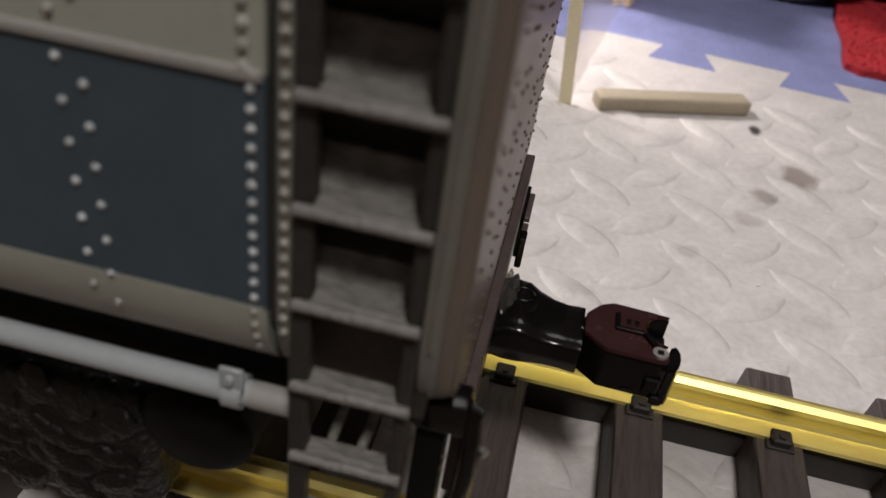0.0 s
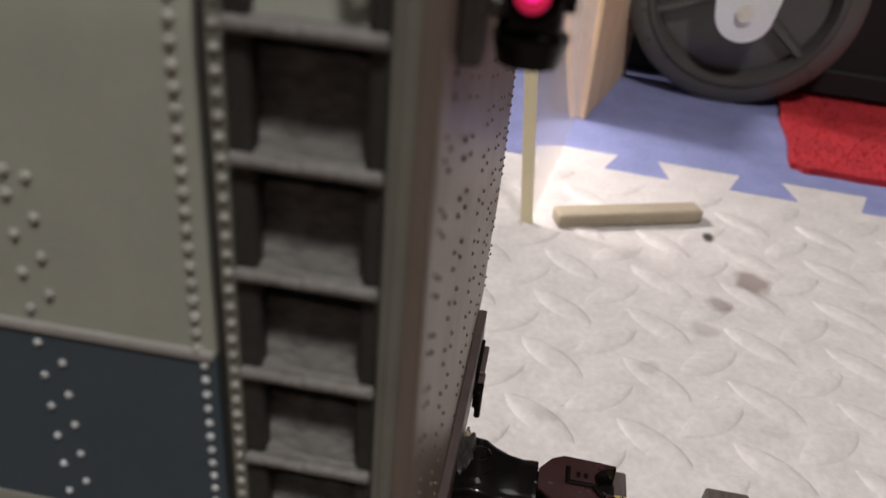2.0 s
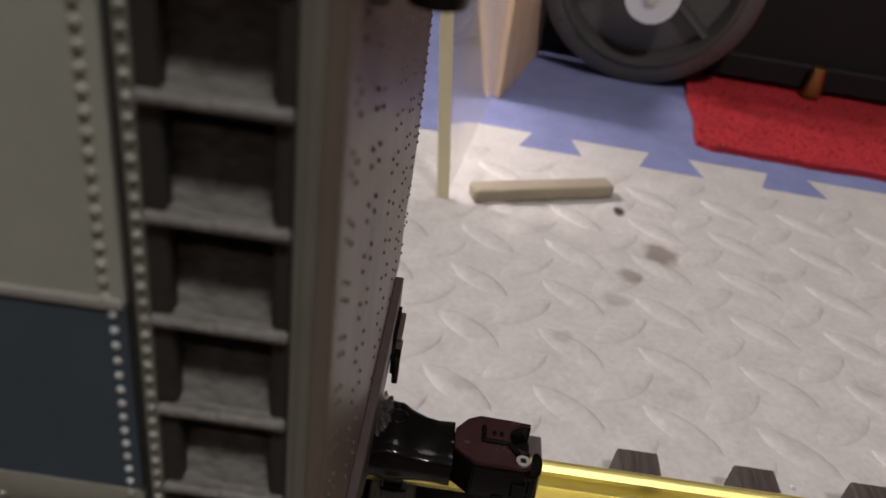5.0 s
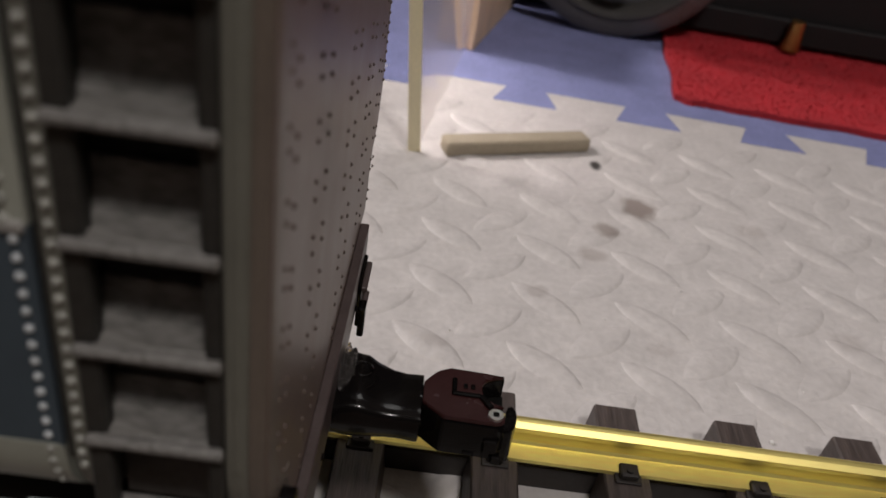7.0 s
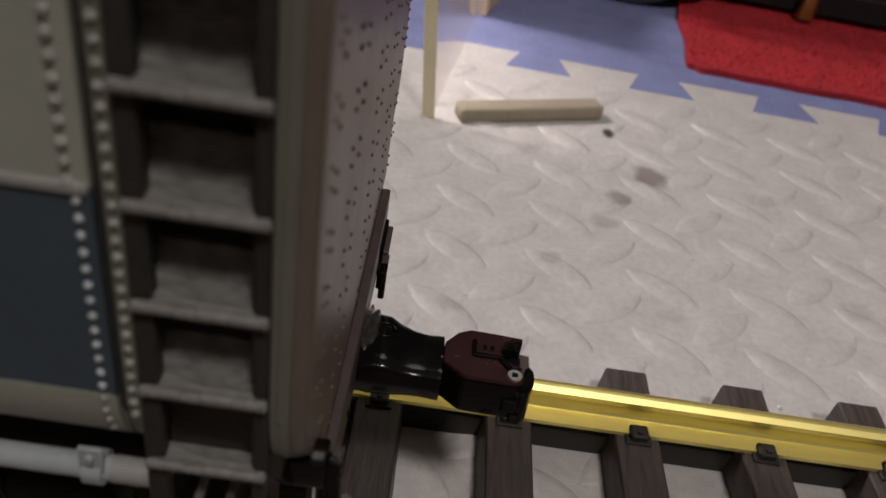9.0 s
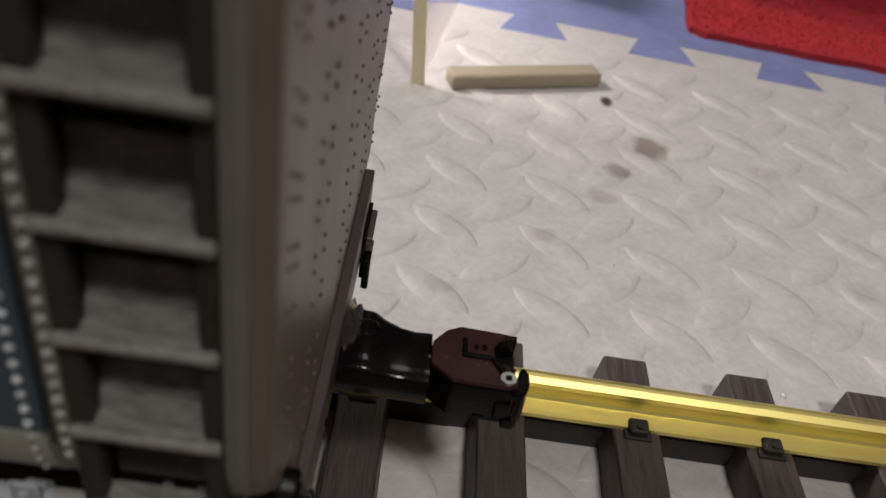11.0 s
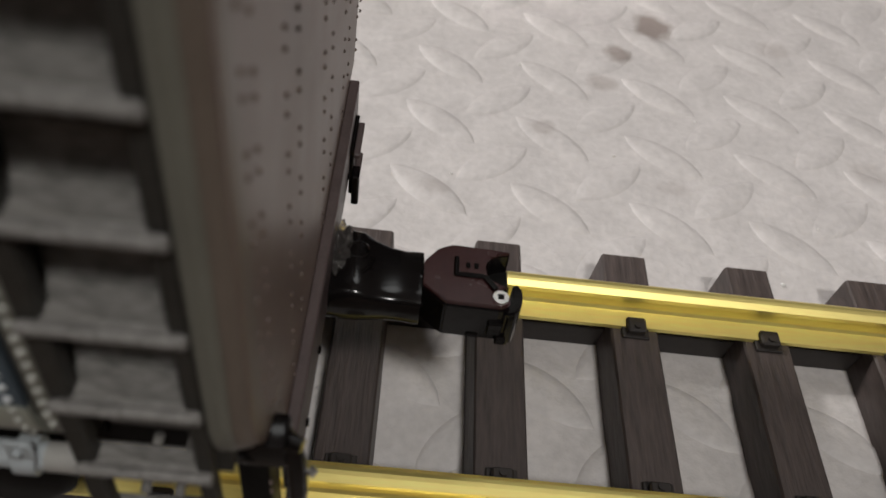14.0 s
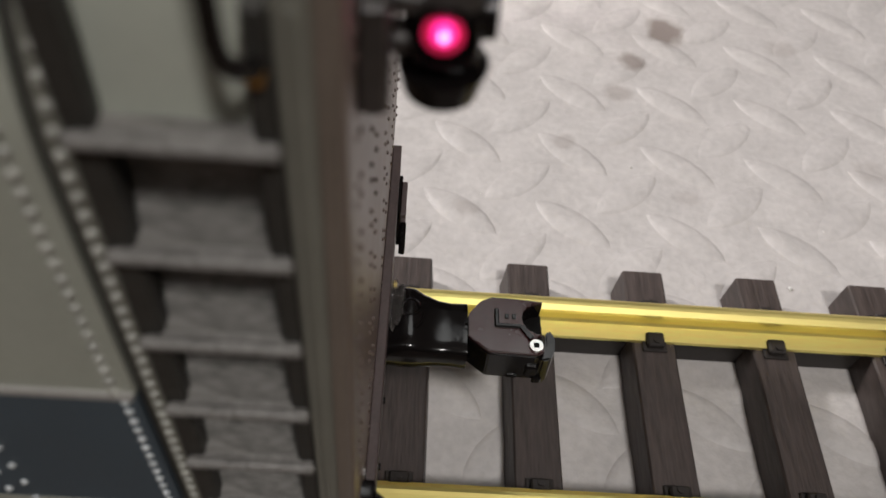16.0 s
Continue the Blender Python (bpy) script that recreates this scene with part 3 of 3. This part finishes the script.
# black frame end and hose bracket under the corner
bm = B(); box(bm, -3.21, -2.84, -4.78, -4.28, 4.3, 6.9, 0.05, 2)
part("frame_end", bm, BLACK_MATT, tender, "black end of the frame", smooth=True)
bm = B()
box(bm, -3.25, -2.62, -4.95, -4.5, 6.62, 7.08, 0.06, 2)
tube(bm, [(-2.70, -4.72, 6.95), (-2.60, -4.76, 6.85), (-2.55, -4.8, 6.5), (-2.53, -4.82, 6.0), (-2.56, -4.80, 5.4), (-2.62, -4.75, 5.1)], 0.13)
cyl(bm, (-2.60, -4.8, 6.98), (-2.46, -4.84, 6.98), 0.10, 0.08, seg=10)
part("air_hose", bm, BLACK_GLOSS, tender, "glossy black air hose", smooth=True)
bm = B(); cyl(bm, (-2.40, -4.75, 6.3), (-2.34, -4.8, 6.3), 0.06, seg=8)
part("hose_bolt", bm, STEEL, tender)

# truck under the tender
bm = B(); box(bm, -16, -6.6, -3.9, -3.3, 3.6, 5.6, 0.25, 2)
truck = part("truck", bm, BLACK_MATT, tender, "black truck side frame", smooth=True)
for x0, x1 in ((-9.4, -6.5), (-14.0, -11.4)):
    bm = B(); box(bm, x0 - 0.6, x1 - 0.5, -4.36, -3.2, 2.35, 5.15, 0.35, 3)
    part("axle_guard", bm, CAST_BLACK, truck, smooth=True)
for x in (-6.25, -10.0, -12.9):
    bm = B(); cyl(bm, (x, -4.45, 4.75), (x, -4.3, 4.75), 0.62, 0.82, seg=28); cyl(bm, (x, -4.3, 4.75), (x, -3.4, 4.75), 0.82, seg=28)
    part("axle_box", bm, BLACK_MATT, truck, smooth=True)
for x in (-8.0, -12.7):
    for y in (-2.6, 2.2):
        bm = B()
        cyl(bm, (x, y, 1.84 + 1.45), (x, y + 0.4, 1.84 + 1.45), 1.45, seg=32)
        cyl(bm, (x, y + (0.3 if y < 0 else -0.0), 1.84 + 1.45), (x, y + (0.45 if y < 0 else 0.1), 1.84 + 1.45), 1.62, seg=32)
        part("wheel", bm, BLACK_MATT, truck, "black wheel on the rail", smooth=True)
rgt = random.Random(21)
for i in range(60):
    u, v = rgt.uniform(-9.7, -7.1), rgt.uniform(2.6, 4.9)
    bm = B()
    bmesh.ops.create_icosphere(bm, subdivisions=2, radius=rgt.uniform(0.10, 0.32), matrix=Matrix.Translation((u, -4.34, v)) @ Matrix.Rotation(rgt.uniform(0, 3), 4, "Y") @ Matrix.Diagonal((1.5, 0.34, 0.8, 1)))
    part("casting_lump", bm, CAST_BLACK, truck, smooth=True)
# ---- coupler at the tender's end ----
neck_bm = B()
rings = []
for x, cy, hw, z0, z1 in ((-2.95, -0.55, 0.66, 4.36, 5.05), (-2.60, -0.55, 0.66, 4.38, 5.08), (-2.42, -0.52, 0.72, 4.36, 5.20),
                          (-2.20, -0.54, 0.71, 4.38, 5.20), (-2.02, -0.57, 0.66, 4.41, 5.12), (-1.75, -0.60, 0.60, 4.43, 5.06),
                          (-1.50, -0.62, 0.58, 4.44, 5.05), (-1.32, -0.63, 0.59, 4.43, 5.07), (-1.22, -0.63, 0.59, 4.43, 5.07),
                          (-1.20, -0.63, 0.50, 4.48, 4.98)):
    ring = []
    for k in range(28):
        a = k * math.tau / 28
        c, s = math.cos(a), math.sin(a)
        e = 0.42
        ring.append((x, cy + hw * math.copysign(abs(c) ** e, c), (z0 + z1) / 2 + (z1 - z0) / 2 * math.copysign(abs(s) ** e, s)))
    rings.append(ring)
loft(neck_bm, rings)
CT, CB = 5.20, 4.38


def head_outline():
    pts = [(-1.22, -0.92), (-1.22, -0.42), (-1.0, -0.12), (-0.78, 0.0), (-0.2, -0.02), (0.18, -0.05)]
    for i in range(0, 9):
        a = radians(95 + 170 * i / 8)
        pts.append((0.20 + 0.48 * math.cos(a) * 0.9, -0.44 + 0.37 * math.sin(a)))
    pts += [(0.02, -0.86), (0.16, -1.0), (0.16, -1.18), (0.02, -1.24), (-0.85, -1.22)]
    return pts


bm = B()
prism(bm, head_outline(), "z", CB, CT - 0.075)
bmesh.ops.bevel(bm, geom=list(bm.edges), offset=0.022, segments=2, affect="EDGES")
coupler = part("coupler", bm, BLACK_GLOSS, tender, "glossy black knuckle coupler")
bm = B()
prism(bm, [(x * 0.985 - 0.008, (y + 0.6) * 0.97 - 0.6) for x, y in head_outline()], "z", CT - 0.08, CT)
bmesh.ops.bevel(bm, geom=list(bm.edges), offset=0.016, segments=2, affect="EDGES")
cap = part("top_plate", bm, MAROON, coupler, "dark maroon top plate")
bm = B()
box(bm, -0.74, -0.66, -0.66, -0.30, CT - 0.01, CT + 0.06, 0.02)
box(bm, -0.74, -0.24, -0.70, -0.62, CT - 0.01, CT + 0.06, 0.02)
prism(bm, [(-0.28, -0.70), (-0.22, -0.64), (-0.04, -0.88), (-0.11, -0.94)], "z", CT - 0.01, CT + 0.06)
part("ridge", bm, BLACK_GLOSS, coupler, "raised black bent ridge")
for px in (-0.55, -0.42):
    bm = B(); box(bm, px, px + 0.07, -0.50, -0.40, CT - 0.01, CT + 0.035, 0.01)
    part("pin", bm, BLACK_GLOSS, coupler)
nk = part("neck", neck_bm, BLACK_GLOSS, coupler, "glossy black waisted shank", smooth=True)
bm = B()
prism(bm, [(0.02, -0.62), (0.16, -0.70), (0.20, -0.92), (0.05, -1.0)], "z", 4.2, 4.95)
part("latch", bm, BLACK_MATT, coupler)
bm = B()
pts = [(0.02, -1.2), (0.13, -1.27), (0.28, -1.22), (0.36, -1.05), (0.385, -0.82), (0.35, -0.66), (0.26, -0.60), (0.20, -0.72), (0.19, -0.94), (0.08, -1.02)]
prism(bm, pts, "z", 4.25, 5.08)
bmesh.ops.bevel(bm, geom=list(bm.edges), offset=0.035, segments=2, affect="EDGES")
part("knuckle", bm, BLACK_GLOSS, coupler, "closed black knuckle", smooth=True)
bm = B(); box(bm, -0.34, 0.20, -0.82, -0.06, CB + 0.02, CB + 0.34)
part("jaw_floor", bm, BLACK_MATT, coupler)
bm = B()
tube(bm, [(-2.28 + 0.17 * math.cos(0.42 * k), -0.35 + 0.17 * math.sin(0.42 * k), 5.19) for k in range(15)], 0.03, 8)
tube(bm, [(-2.30, -0.86, 5.13), (-2.16, -0.78, 5.17), (-2.06, -0.62, 5.13), (-2.02, -0.42, 5.12)], 0.035, 8)
part("weld_ring", bm, BLACK_GLOSS, coupler, smooth=True)
bm = B()
cyl(bm, (-1.26, -0.63, 4.75), (-1.18, -0.63, 4.75), 0.33, seg=28)
part("collar", bm, BLACK_GLOSS, coupler, smooth=True)
bm = B()
cyl(bm, (0, -1.06, CT - 0.06), (0, -1.06, CT + 0.05), 0.125, seg=24)
screw = part("screw", bm, SCREW, coupler, "bright screw head", smooth=True)
bm = B(); box(bm, -0.05, 0.05, -1.11, -1.01, CT + 0.045, CT + 0.056)
part("screw_slot", bm, BLACK_MATT, coupler)
bm = B()
box(bm, -0.15, 0.10, -1.30, -1.20, 4.55, 4.85, 0.03)
box(bm, 0.02, 0.20, -1.30, -1.15, 4.32, 4.5, 0.03)
box(bm, -0.45, -0.25, -1.27, -1.2, 4.42, 4.5, 0.02)
part("boss", bm, BLACK_GLOSS, coupler)
bm = B()
bmesh.ops.create_icosphere(bm, subdivisions=5, radius=1.0)
for v in bm.verts:
    p = v.co.copy()
    d = 1 + 0.16 * math.sin(7 * p.x + 3 * p.y) * math.sin(6 * p.y + 2) + 0.12 * math.sin(13 * p.z + 9 * p.y) * math.sin(11 * p.x - 5 * p.z) \
        + 0.06 * math.sin(27 * p.y + 5 * p.x) * math.sin(23 * p.z + 19 * p.x)
    v.co = (-2.55 + 0.19 * d * p.x, -0.28 + 0.50 * d * p.y, 5.12 + 0.17 * d * p.z)
part("glue", bm, GLUE, coupler, "clear lumpy glue at the joint", smooth=True)

# ---- marker lamp ----
LX, LY, LZ = -2.26, -4.62, 14.39
bm = B()
box(bm, LX - 0.27, LX + 0.27, LY + 0.02, LY + 0.52, LZ - 0.42, LZ + 0.18, 0.12, 3)
marker = part("marker_lamp", bm, BLACK_GLOSS, tender, "black marker lamp", smooth=True)
bm = B(); cyl(bm, (LX, LY - 0.07, LZ), (LX, LY + 0.08, LZ), 0.22, seg=24, caps=False)
part("hood", bm, BLACK_GLOSS, marker, smooth=True)
bm = B(); cyl(bm, (LX + 0.22, LY + 0.28, LZ), (LX + 0.36, LY + 0.28, LZ), 0.18, seg=20)
part("side_port", bm, BLACK_GLOSS, marker, smooth=True)
bm = B(); cyl(bm, (LX + 0.02, LY + 0.2, LZ - 0.60), (LX + 0.02, LY + 0.2, LZ - 0.36), 0.27, 0.33, seg=20)
part("foot", bm, BLACK_GLOSS, marker, smooth=True)
for z0, z1 in ((-0.22, -0.06), (0.10, 0.26)):
    bm = B(); box(bm, END + 0.21, LX - 0.1, LY + 0.03, LY + 0.28, LZ + z0, LZ + z1, 0.03)
    part("arm", bm, DUSTY_BLACK, marker)
bm = B(); box(bm, END, END + 0.22, LY - 0.18, LY + 0.28, LZ - 0.60, LZ + 0.30, 0.04)
part("mount", bm, DUSTY_BLACK, marker)
bm = B()
bmesh.ops.create_uvsphere(bm, u_segments=24, v_segments=14, radius=0.29, matrix=Matrix.Translation((LX, LY + 0.28, LZ + 0.18)))
cyl(bm, (LX, LY + 0.28, LZ + 0.44), (LX, LY + 0.28, LZ + 0.52), 0.10, 0.07, seg=16)
part("dome", bm, DUSTY_BLACK, marker, "dusty brownish dome", smooth=True)
bm = B()
bmesh.ops.create_uvsphere(bm, u_segments=20, v_segments=12, radius=0.15, matrix=Matrix.Translation((LX, LY + 0.01, LZ)) @ Matrix.Diagonal((1, 0.7, 1, 1)))
part("lens", bm, LENS, marker, "lit red lens", smooth=True)
bm = B()
bmesh.ops.create_uvsphere(bm, u_segments=14, v_segments=8, radius=0.088, matrix=Matrix.Translation((LX, LY - 0.065, LZ + 0.06)))
part("bulb", bm, BULB, marker, "glowing bulb", smooth=True)
bm = B()
bmesh.ops.create_uvsphere(bm, u_segments=12, v_segments=8, radius=0.036, matrix=Matrix.Translation((LX, LY - 0.135, LZ + 0.085)))
part("bulb_core", bm, HOT, marker, "white-pink glowing core", smooth=True)

# ---- handrail and deck edge ----
bm = B()
tube(bm, [(-3.29, -5.46, 14.76), (-3.30, -5.60, 14.80), (-3.36, -5.71, 14.88), (-3.41, -5.76, 14.97), (-3.43, -5.77, 15.1), (-3.44, -5.77, 15.6), (-3.44, -5.77, 16.2), (-3.44, -5.70, 16.45), (-3.44, -5.45, 16.5), (-3.44, -5.2, 16.3), (-3.44, -5.2, 15.3)], 0.06)
part("grab_rail", bm, BLACK_GLOSS, tender, "black wire grab rail", smooth=True)
bm = B(); cyl(bm, (-3.29, -5.42, 14.74), (-3.29, -5.61, 14.74), 0.06, seg=12)
part("rail_bolt", bm, BRASS_DULL, tender, "brass bolt of the grab rail", smooth=True)
bm = B(); box(bm, LEFT, -3.05, SIDE + 0.36, SIDE + 0.7, TOP - 0.04, TOP + 0.10, 0.03)
part("deck_rim", bm, DECK, tender)
bm = B(); box(bm, LEFT, -3.05, SIDE + 0.9, SIDE + 1.3, TOP - 0.04, TOP + 0.25, 0.03)
part("deck_rim", bm, DECK, tender)
bm = B(); box(bm, -3.12, -2.86, -5.25, -4.9, TOP - 0.02, TOP + 0.55, 0.06)
part("corner_bracket", bm, DECK, tender)
bm = B()
tube(bm, [(-4.9 + 0.28 * math.cos(a * 0.4), -5.1 - 0.1, TOP + 0.35 + 0.28 * math.sin(a * 0.4)) for a in range(7, 17)], 0.08)
cyl(bm, (-4.9, -5.2, TOP), (-4.9, -5.2, TOP + 0.2), 0.1, seg=10)
part("lifting_ring", bm, BLACK_GLOSS, tender, smooth=True)

# ---- things beyond the track ----
bm = B(); box(bm, -3.1, 3.1, -0.45, 0.45, 0.0, 0.60, 0.14, 3)
strip = solo("foam_strip", bm, SPONGE, "tan foam strip lying on the grey mat", "foam strip", smooth=True)
strip.matrix_world = pose(1.75 * CM, 19.3 * CM, 0, 0, 0, 21)

# clear acrylic pane on edge
pane = thing("acrylic_pane", "clear upright acrylic pane with yellowed edge on mats", "pane", at=(0, 0, 0))
p0, p1 = Vector((-2.25, 17.9, 0)), Vector((-0.75, 29.6, 0))
d = (p1 - p0).normalized()
ang = math.degrees(math.atan2(d.y, d.x))
bm = B(); box(bm, 0.1, (p1 - p0).length, -0.13, 0.13, 0.0, 9.5)
sheet = part("sheet", bm, ACRYLIC, pane, "clear acrylic sheet")
sheet.visible_shadow = False
bm = B(); box(bm, 0.0, 0.1, -0.24, 0.24, 0.0, 9.5, 0.01)
part("edge_strip", bm, EDGE_YELLOW, pane, "yellowed edge")
pane.matrix_world = pose(p0.x * CM, p0.y * CM, 0, 0, 0, ang) @ pose(0, 0, 0, -6, 0, 0)

# wooden box: pale front board and plywood side
crate = thing("wooden_box", "pale plywood box standing on the blue mat", "box")
p0, p1 = Vector((-0.5, 29.75, 0)), Vector((1.75, 38.1, 0))
d = (p1 - p0).normalized()
bm = B(); box(bm, 0, (p1 - p0).length, -0.30, 0.0, 0.0, 7.2, 0.04)
side = part("side_board", bm, PLY, crate, "warm plywood side")
bm = B(); box(bm, 0.12, 0.5, 0.0, 1.9, 0.0, 7.2, 0.04)
part("front_board", bm, FRONT_BOARD, crate, "pale front board")
crate.matrix_world = pose(p0.x * CM, p0.y * CM, 0, 0, 0, math.degrees(math.atan2(d.y, d.x)))

# black cart with its wheel and brass foot
cart = thing("cart", "black cart on large grey wheel above the carpet", "cart", at=(0, 0, 0))
bm = B(); box(bm, -1.9, 55, 1.8, 45, 0.33, 45, 0.3)
part("body", bm, BLACK_CLOTH, cart, "black cart body")
bm = B(); box(bm, 4.5, 55, 1.2, 1.6, 0.6, 2.0, 0.1)
part("skirt_board", bm, BLACK_CLOTH, cart)
bm = B()
cyl(bm, (15.6, 0.6, 0.55), (15.6, 0.6, 2.2), 0.55, 0.4, seg=16)
part("foot", bm, BRASS_DULL, cart, "brass foot", smooth=True)
bm = B()
WC = 6.1


def turned(bm, cx, cz, prof, seg=56):
    """A profile of (radius, y) turned about the wheel's axle."""
    loft(bm, [[(cx + r * math.cos(k * math.tau / seg), y, cz + r * math.sin(k * math.tau / seg)) for r, y in prof] for k in range(seg)] +
         [[(cx + r, y, cz) for r, y in prof]], close=False)


WX = 5.1
turned(bm, WX, WC, [(4.9, -1.3), (5.7, -1.35), (6.05, -1.1), (6.1, -0.6), (6.1, 0.6), (6.05, 1.1), (4.9, 1.3)])
wheel = part("wheel", bm, RUBBER, cart, "dark grey rubber tyre", smooth=True)
bm = B()
turned(bm, WX, WC, [(4.45, -0.8), (4.75, -1.40), (5.0, -1.46), (5.1, -1.3), (5.05, 1.2), (4.55, 1.0)])
turned(bm, WX, WC, [(0.6, -0.4), (4.6, -0.4), (4.6, 0.2), (0.6, 0.2)])
for k in range(3):
    a = k * math.tau / 3 + radians(80)
    b3 = B()
    box(b3, 1.2, 4.7, -1.05, -0.3, -0.24, 0.24, 0.10)
    bmesh.ops.rotate(b3, cent=(0, 0, 0), matrix=Matrix.Rotation(-a, 3, "Y"), verts=b3.verts)
    bmesh.ops.translate(b3, vec=(WX, 0, WC), verts=b3.verts)
    me = bpy.data.meshes.new("tmp")
    b3.to_mesh(me)
    b3.free()
    bm.from_mesh(me)
    bpy.data.meshes.remove(me)
part("rim", bm, RIM, wheel, "dark grey spoked rim", smooth=True)
bm = B()
prism(bm, [(WX - 2.5, 12), (WX - 1.42, 5.0)] + [(WX + 1.45 * math.cos(radians(200 + 140 * i / 8)), WC - 0.80 + 1.45 * math.sin(radians(200 + 140 * i / 8))) for i in range(9)] +
      [(WX + 1.42, 5.0), (WX + 2.5, 12)], "y", -2.75, -2.5)
part("fork", bm, ZINC, wheel, "zinc plated fork")
bm = B(); cyl(bm, (WX, -1.2, WC - 0.7), (WX, -3.0, WC - 0.7), 0.42, 0.42, seg=20)
part("axle", bm, SCREW, wheel, "bright axle head", smooth=True)
cart.matrix_world = pose(2.2 * CM, 36.7 * CM, 0, 0, 0, -5)

# ---- bright crumbs on the grey mat ----
rgc = random.Random(12)
for cx, cy in ((8.09, 4.63), (4.2, 8.9), (9.6, 6.8), (6.9, 10.9), (-0.4, 7.4), (12.2, 8.3), (1.6, 12.8)):
    bm = B()
    bmesh.ops.create_icosphere(bm, subdivisions=1, radius=0.07 if cx == 8.09 else 0.035)
    for v in bm.verts:
        v.co *= rgc.uniform(0.7, 1.2)
    cr = tagged(part("crumb", bm, CRUMB, None), "tiny bright crumb lying on the grey mat", "crumb", "crumbs on the mat")
    cr.location = (cx * CM, cy * CM, 0.03 * CM)

# ---- rivets, last ----
b2 = B()
bmesh.ops.create_uvsphere(b2, u_segments=8, v_segments=6, radius=0.074)
bmesh.ops.delete(b2, geom=[v for v in b2.verts if v.co.y > 0.02], context="VERTS")
rivet_me = mesh_of("rivet", b2, RIVET_PALE, True)
b2 = B()
bmesh.ops.create_uvsphere(b2, u_segments=8, v_segments=6, radius=0.074)
bmesh.ops.delete(b2, geom=[v for v in b2.verts if v.co.y > 0.02], context="VERTS")
rivet_pale_me = mesh_of("rivet", b2, RIVET_BRIGHT, True)
b2 = B()
bmesh.ops.create_uvsphere(b2, u_segments=8, v_segments=6, radius=0.034)
bmesh.ops.delete(b2, geom=[v for v in b2.verts if v.co.x < -0.02], context="VERTS")
rivet_end_me = mesh_of("rivet", b2, RIVET_DARK, True)


def rivet(me, parent, x, y, z, s=1.0):
    r = new("rivet", me)
    r.parent = parent
    r.location = (x * CM, y * CM, z * CM)
    r.scale = (s, s, s)


def side_rivet(x, z, s=1.0):
    if z > BAND_HI:
        par = main_upper if x < SEAM else strip_upper
        me = rivet_me
    elif z > BAND_LO:
        par, me = (main_band, rivet_pale_me) if x < SEAM else (strip_band, rivet_me)
    else:
        par, me = (main_lower, rivet_me) if x < SEAM else (strip_lower, rivet_me)
    y = SIDE + top_lean(z)
    if z < FOOT_Z:
        y = SIDE + FOOT_R - math.sqrt(max(FOOT_R ** 2 - (FOOT_Z - z) ** 2, 0))
    rivet(me, par, x, y, z, s)


z = 15.05
while z > 7.75:
    side_rivet(-4.875 - (0.055 if z > BAND_HI else 0.0), z, 0.80 if z > BAND_HI else 0.62)
    if z > 8.1:
        side_rivet(-4.575, z, 0.66)
    z -= 0.186
x = -5.05
while x > -14:
    side_rivet(x, 15.08, 0.8)
    x -= 0.186
for col_x, z0 in ((-6.60, 12.355), (-6.375, 12.555)):
    z = z0
    while z > 7.95:
        side_rivet(col_x, z, 0.82 if z > BAND_HI else 0.62)
        z -= 0.415
side_rivet(-6.58, 12.59, 0.82)
# paired rivets over the end wall
for row, yy in enumerate((-4.9, -4.55, -3.3, -2.6, -0.6, 0.2, 1.8, 2.5, 3.9, 4.5)):
    k = 0
    z = 14.6 - (row % 2) * 0.25
    while z > 6.2:
        rivet(rivet_end_me, end_wall, END, yy, z)
        rivet(rivet_end_me, end_wall, END, yy, z - 0.22)
        z -= 0.70
z = 15.1
while z > 8.0:
    rivet(rivet_end_me, end_wall, END, 5.15, z, 1.2)
    z -= 0.20
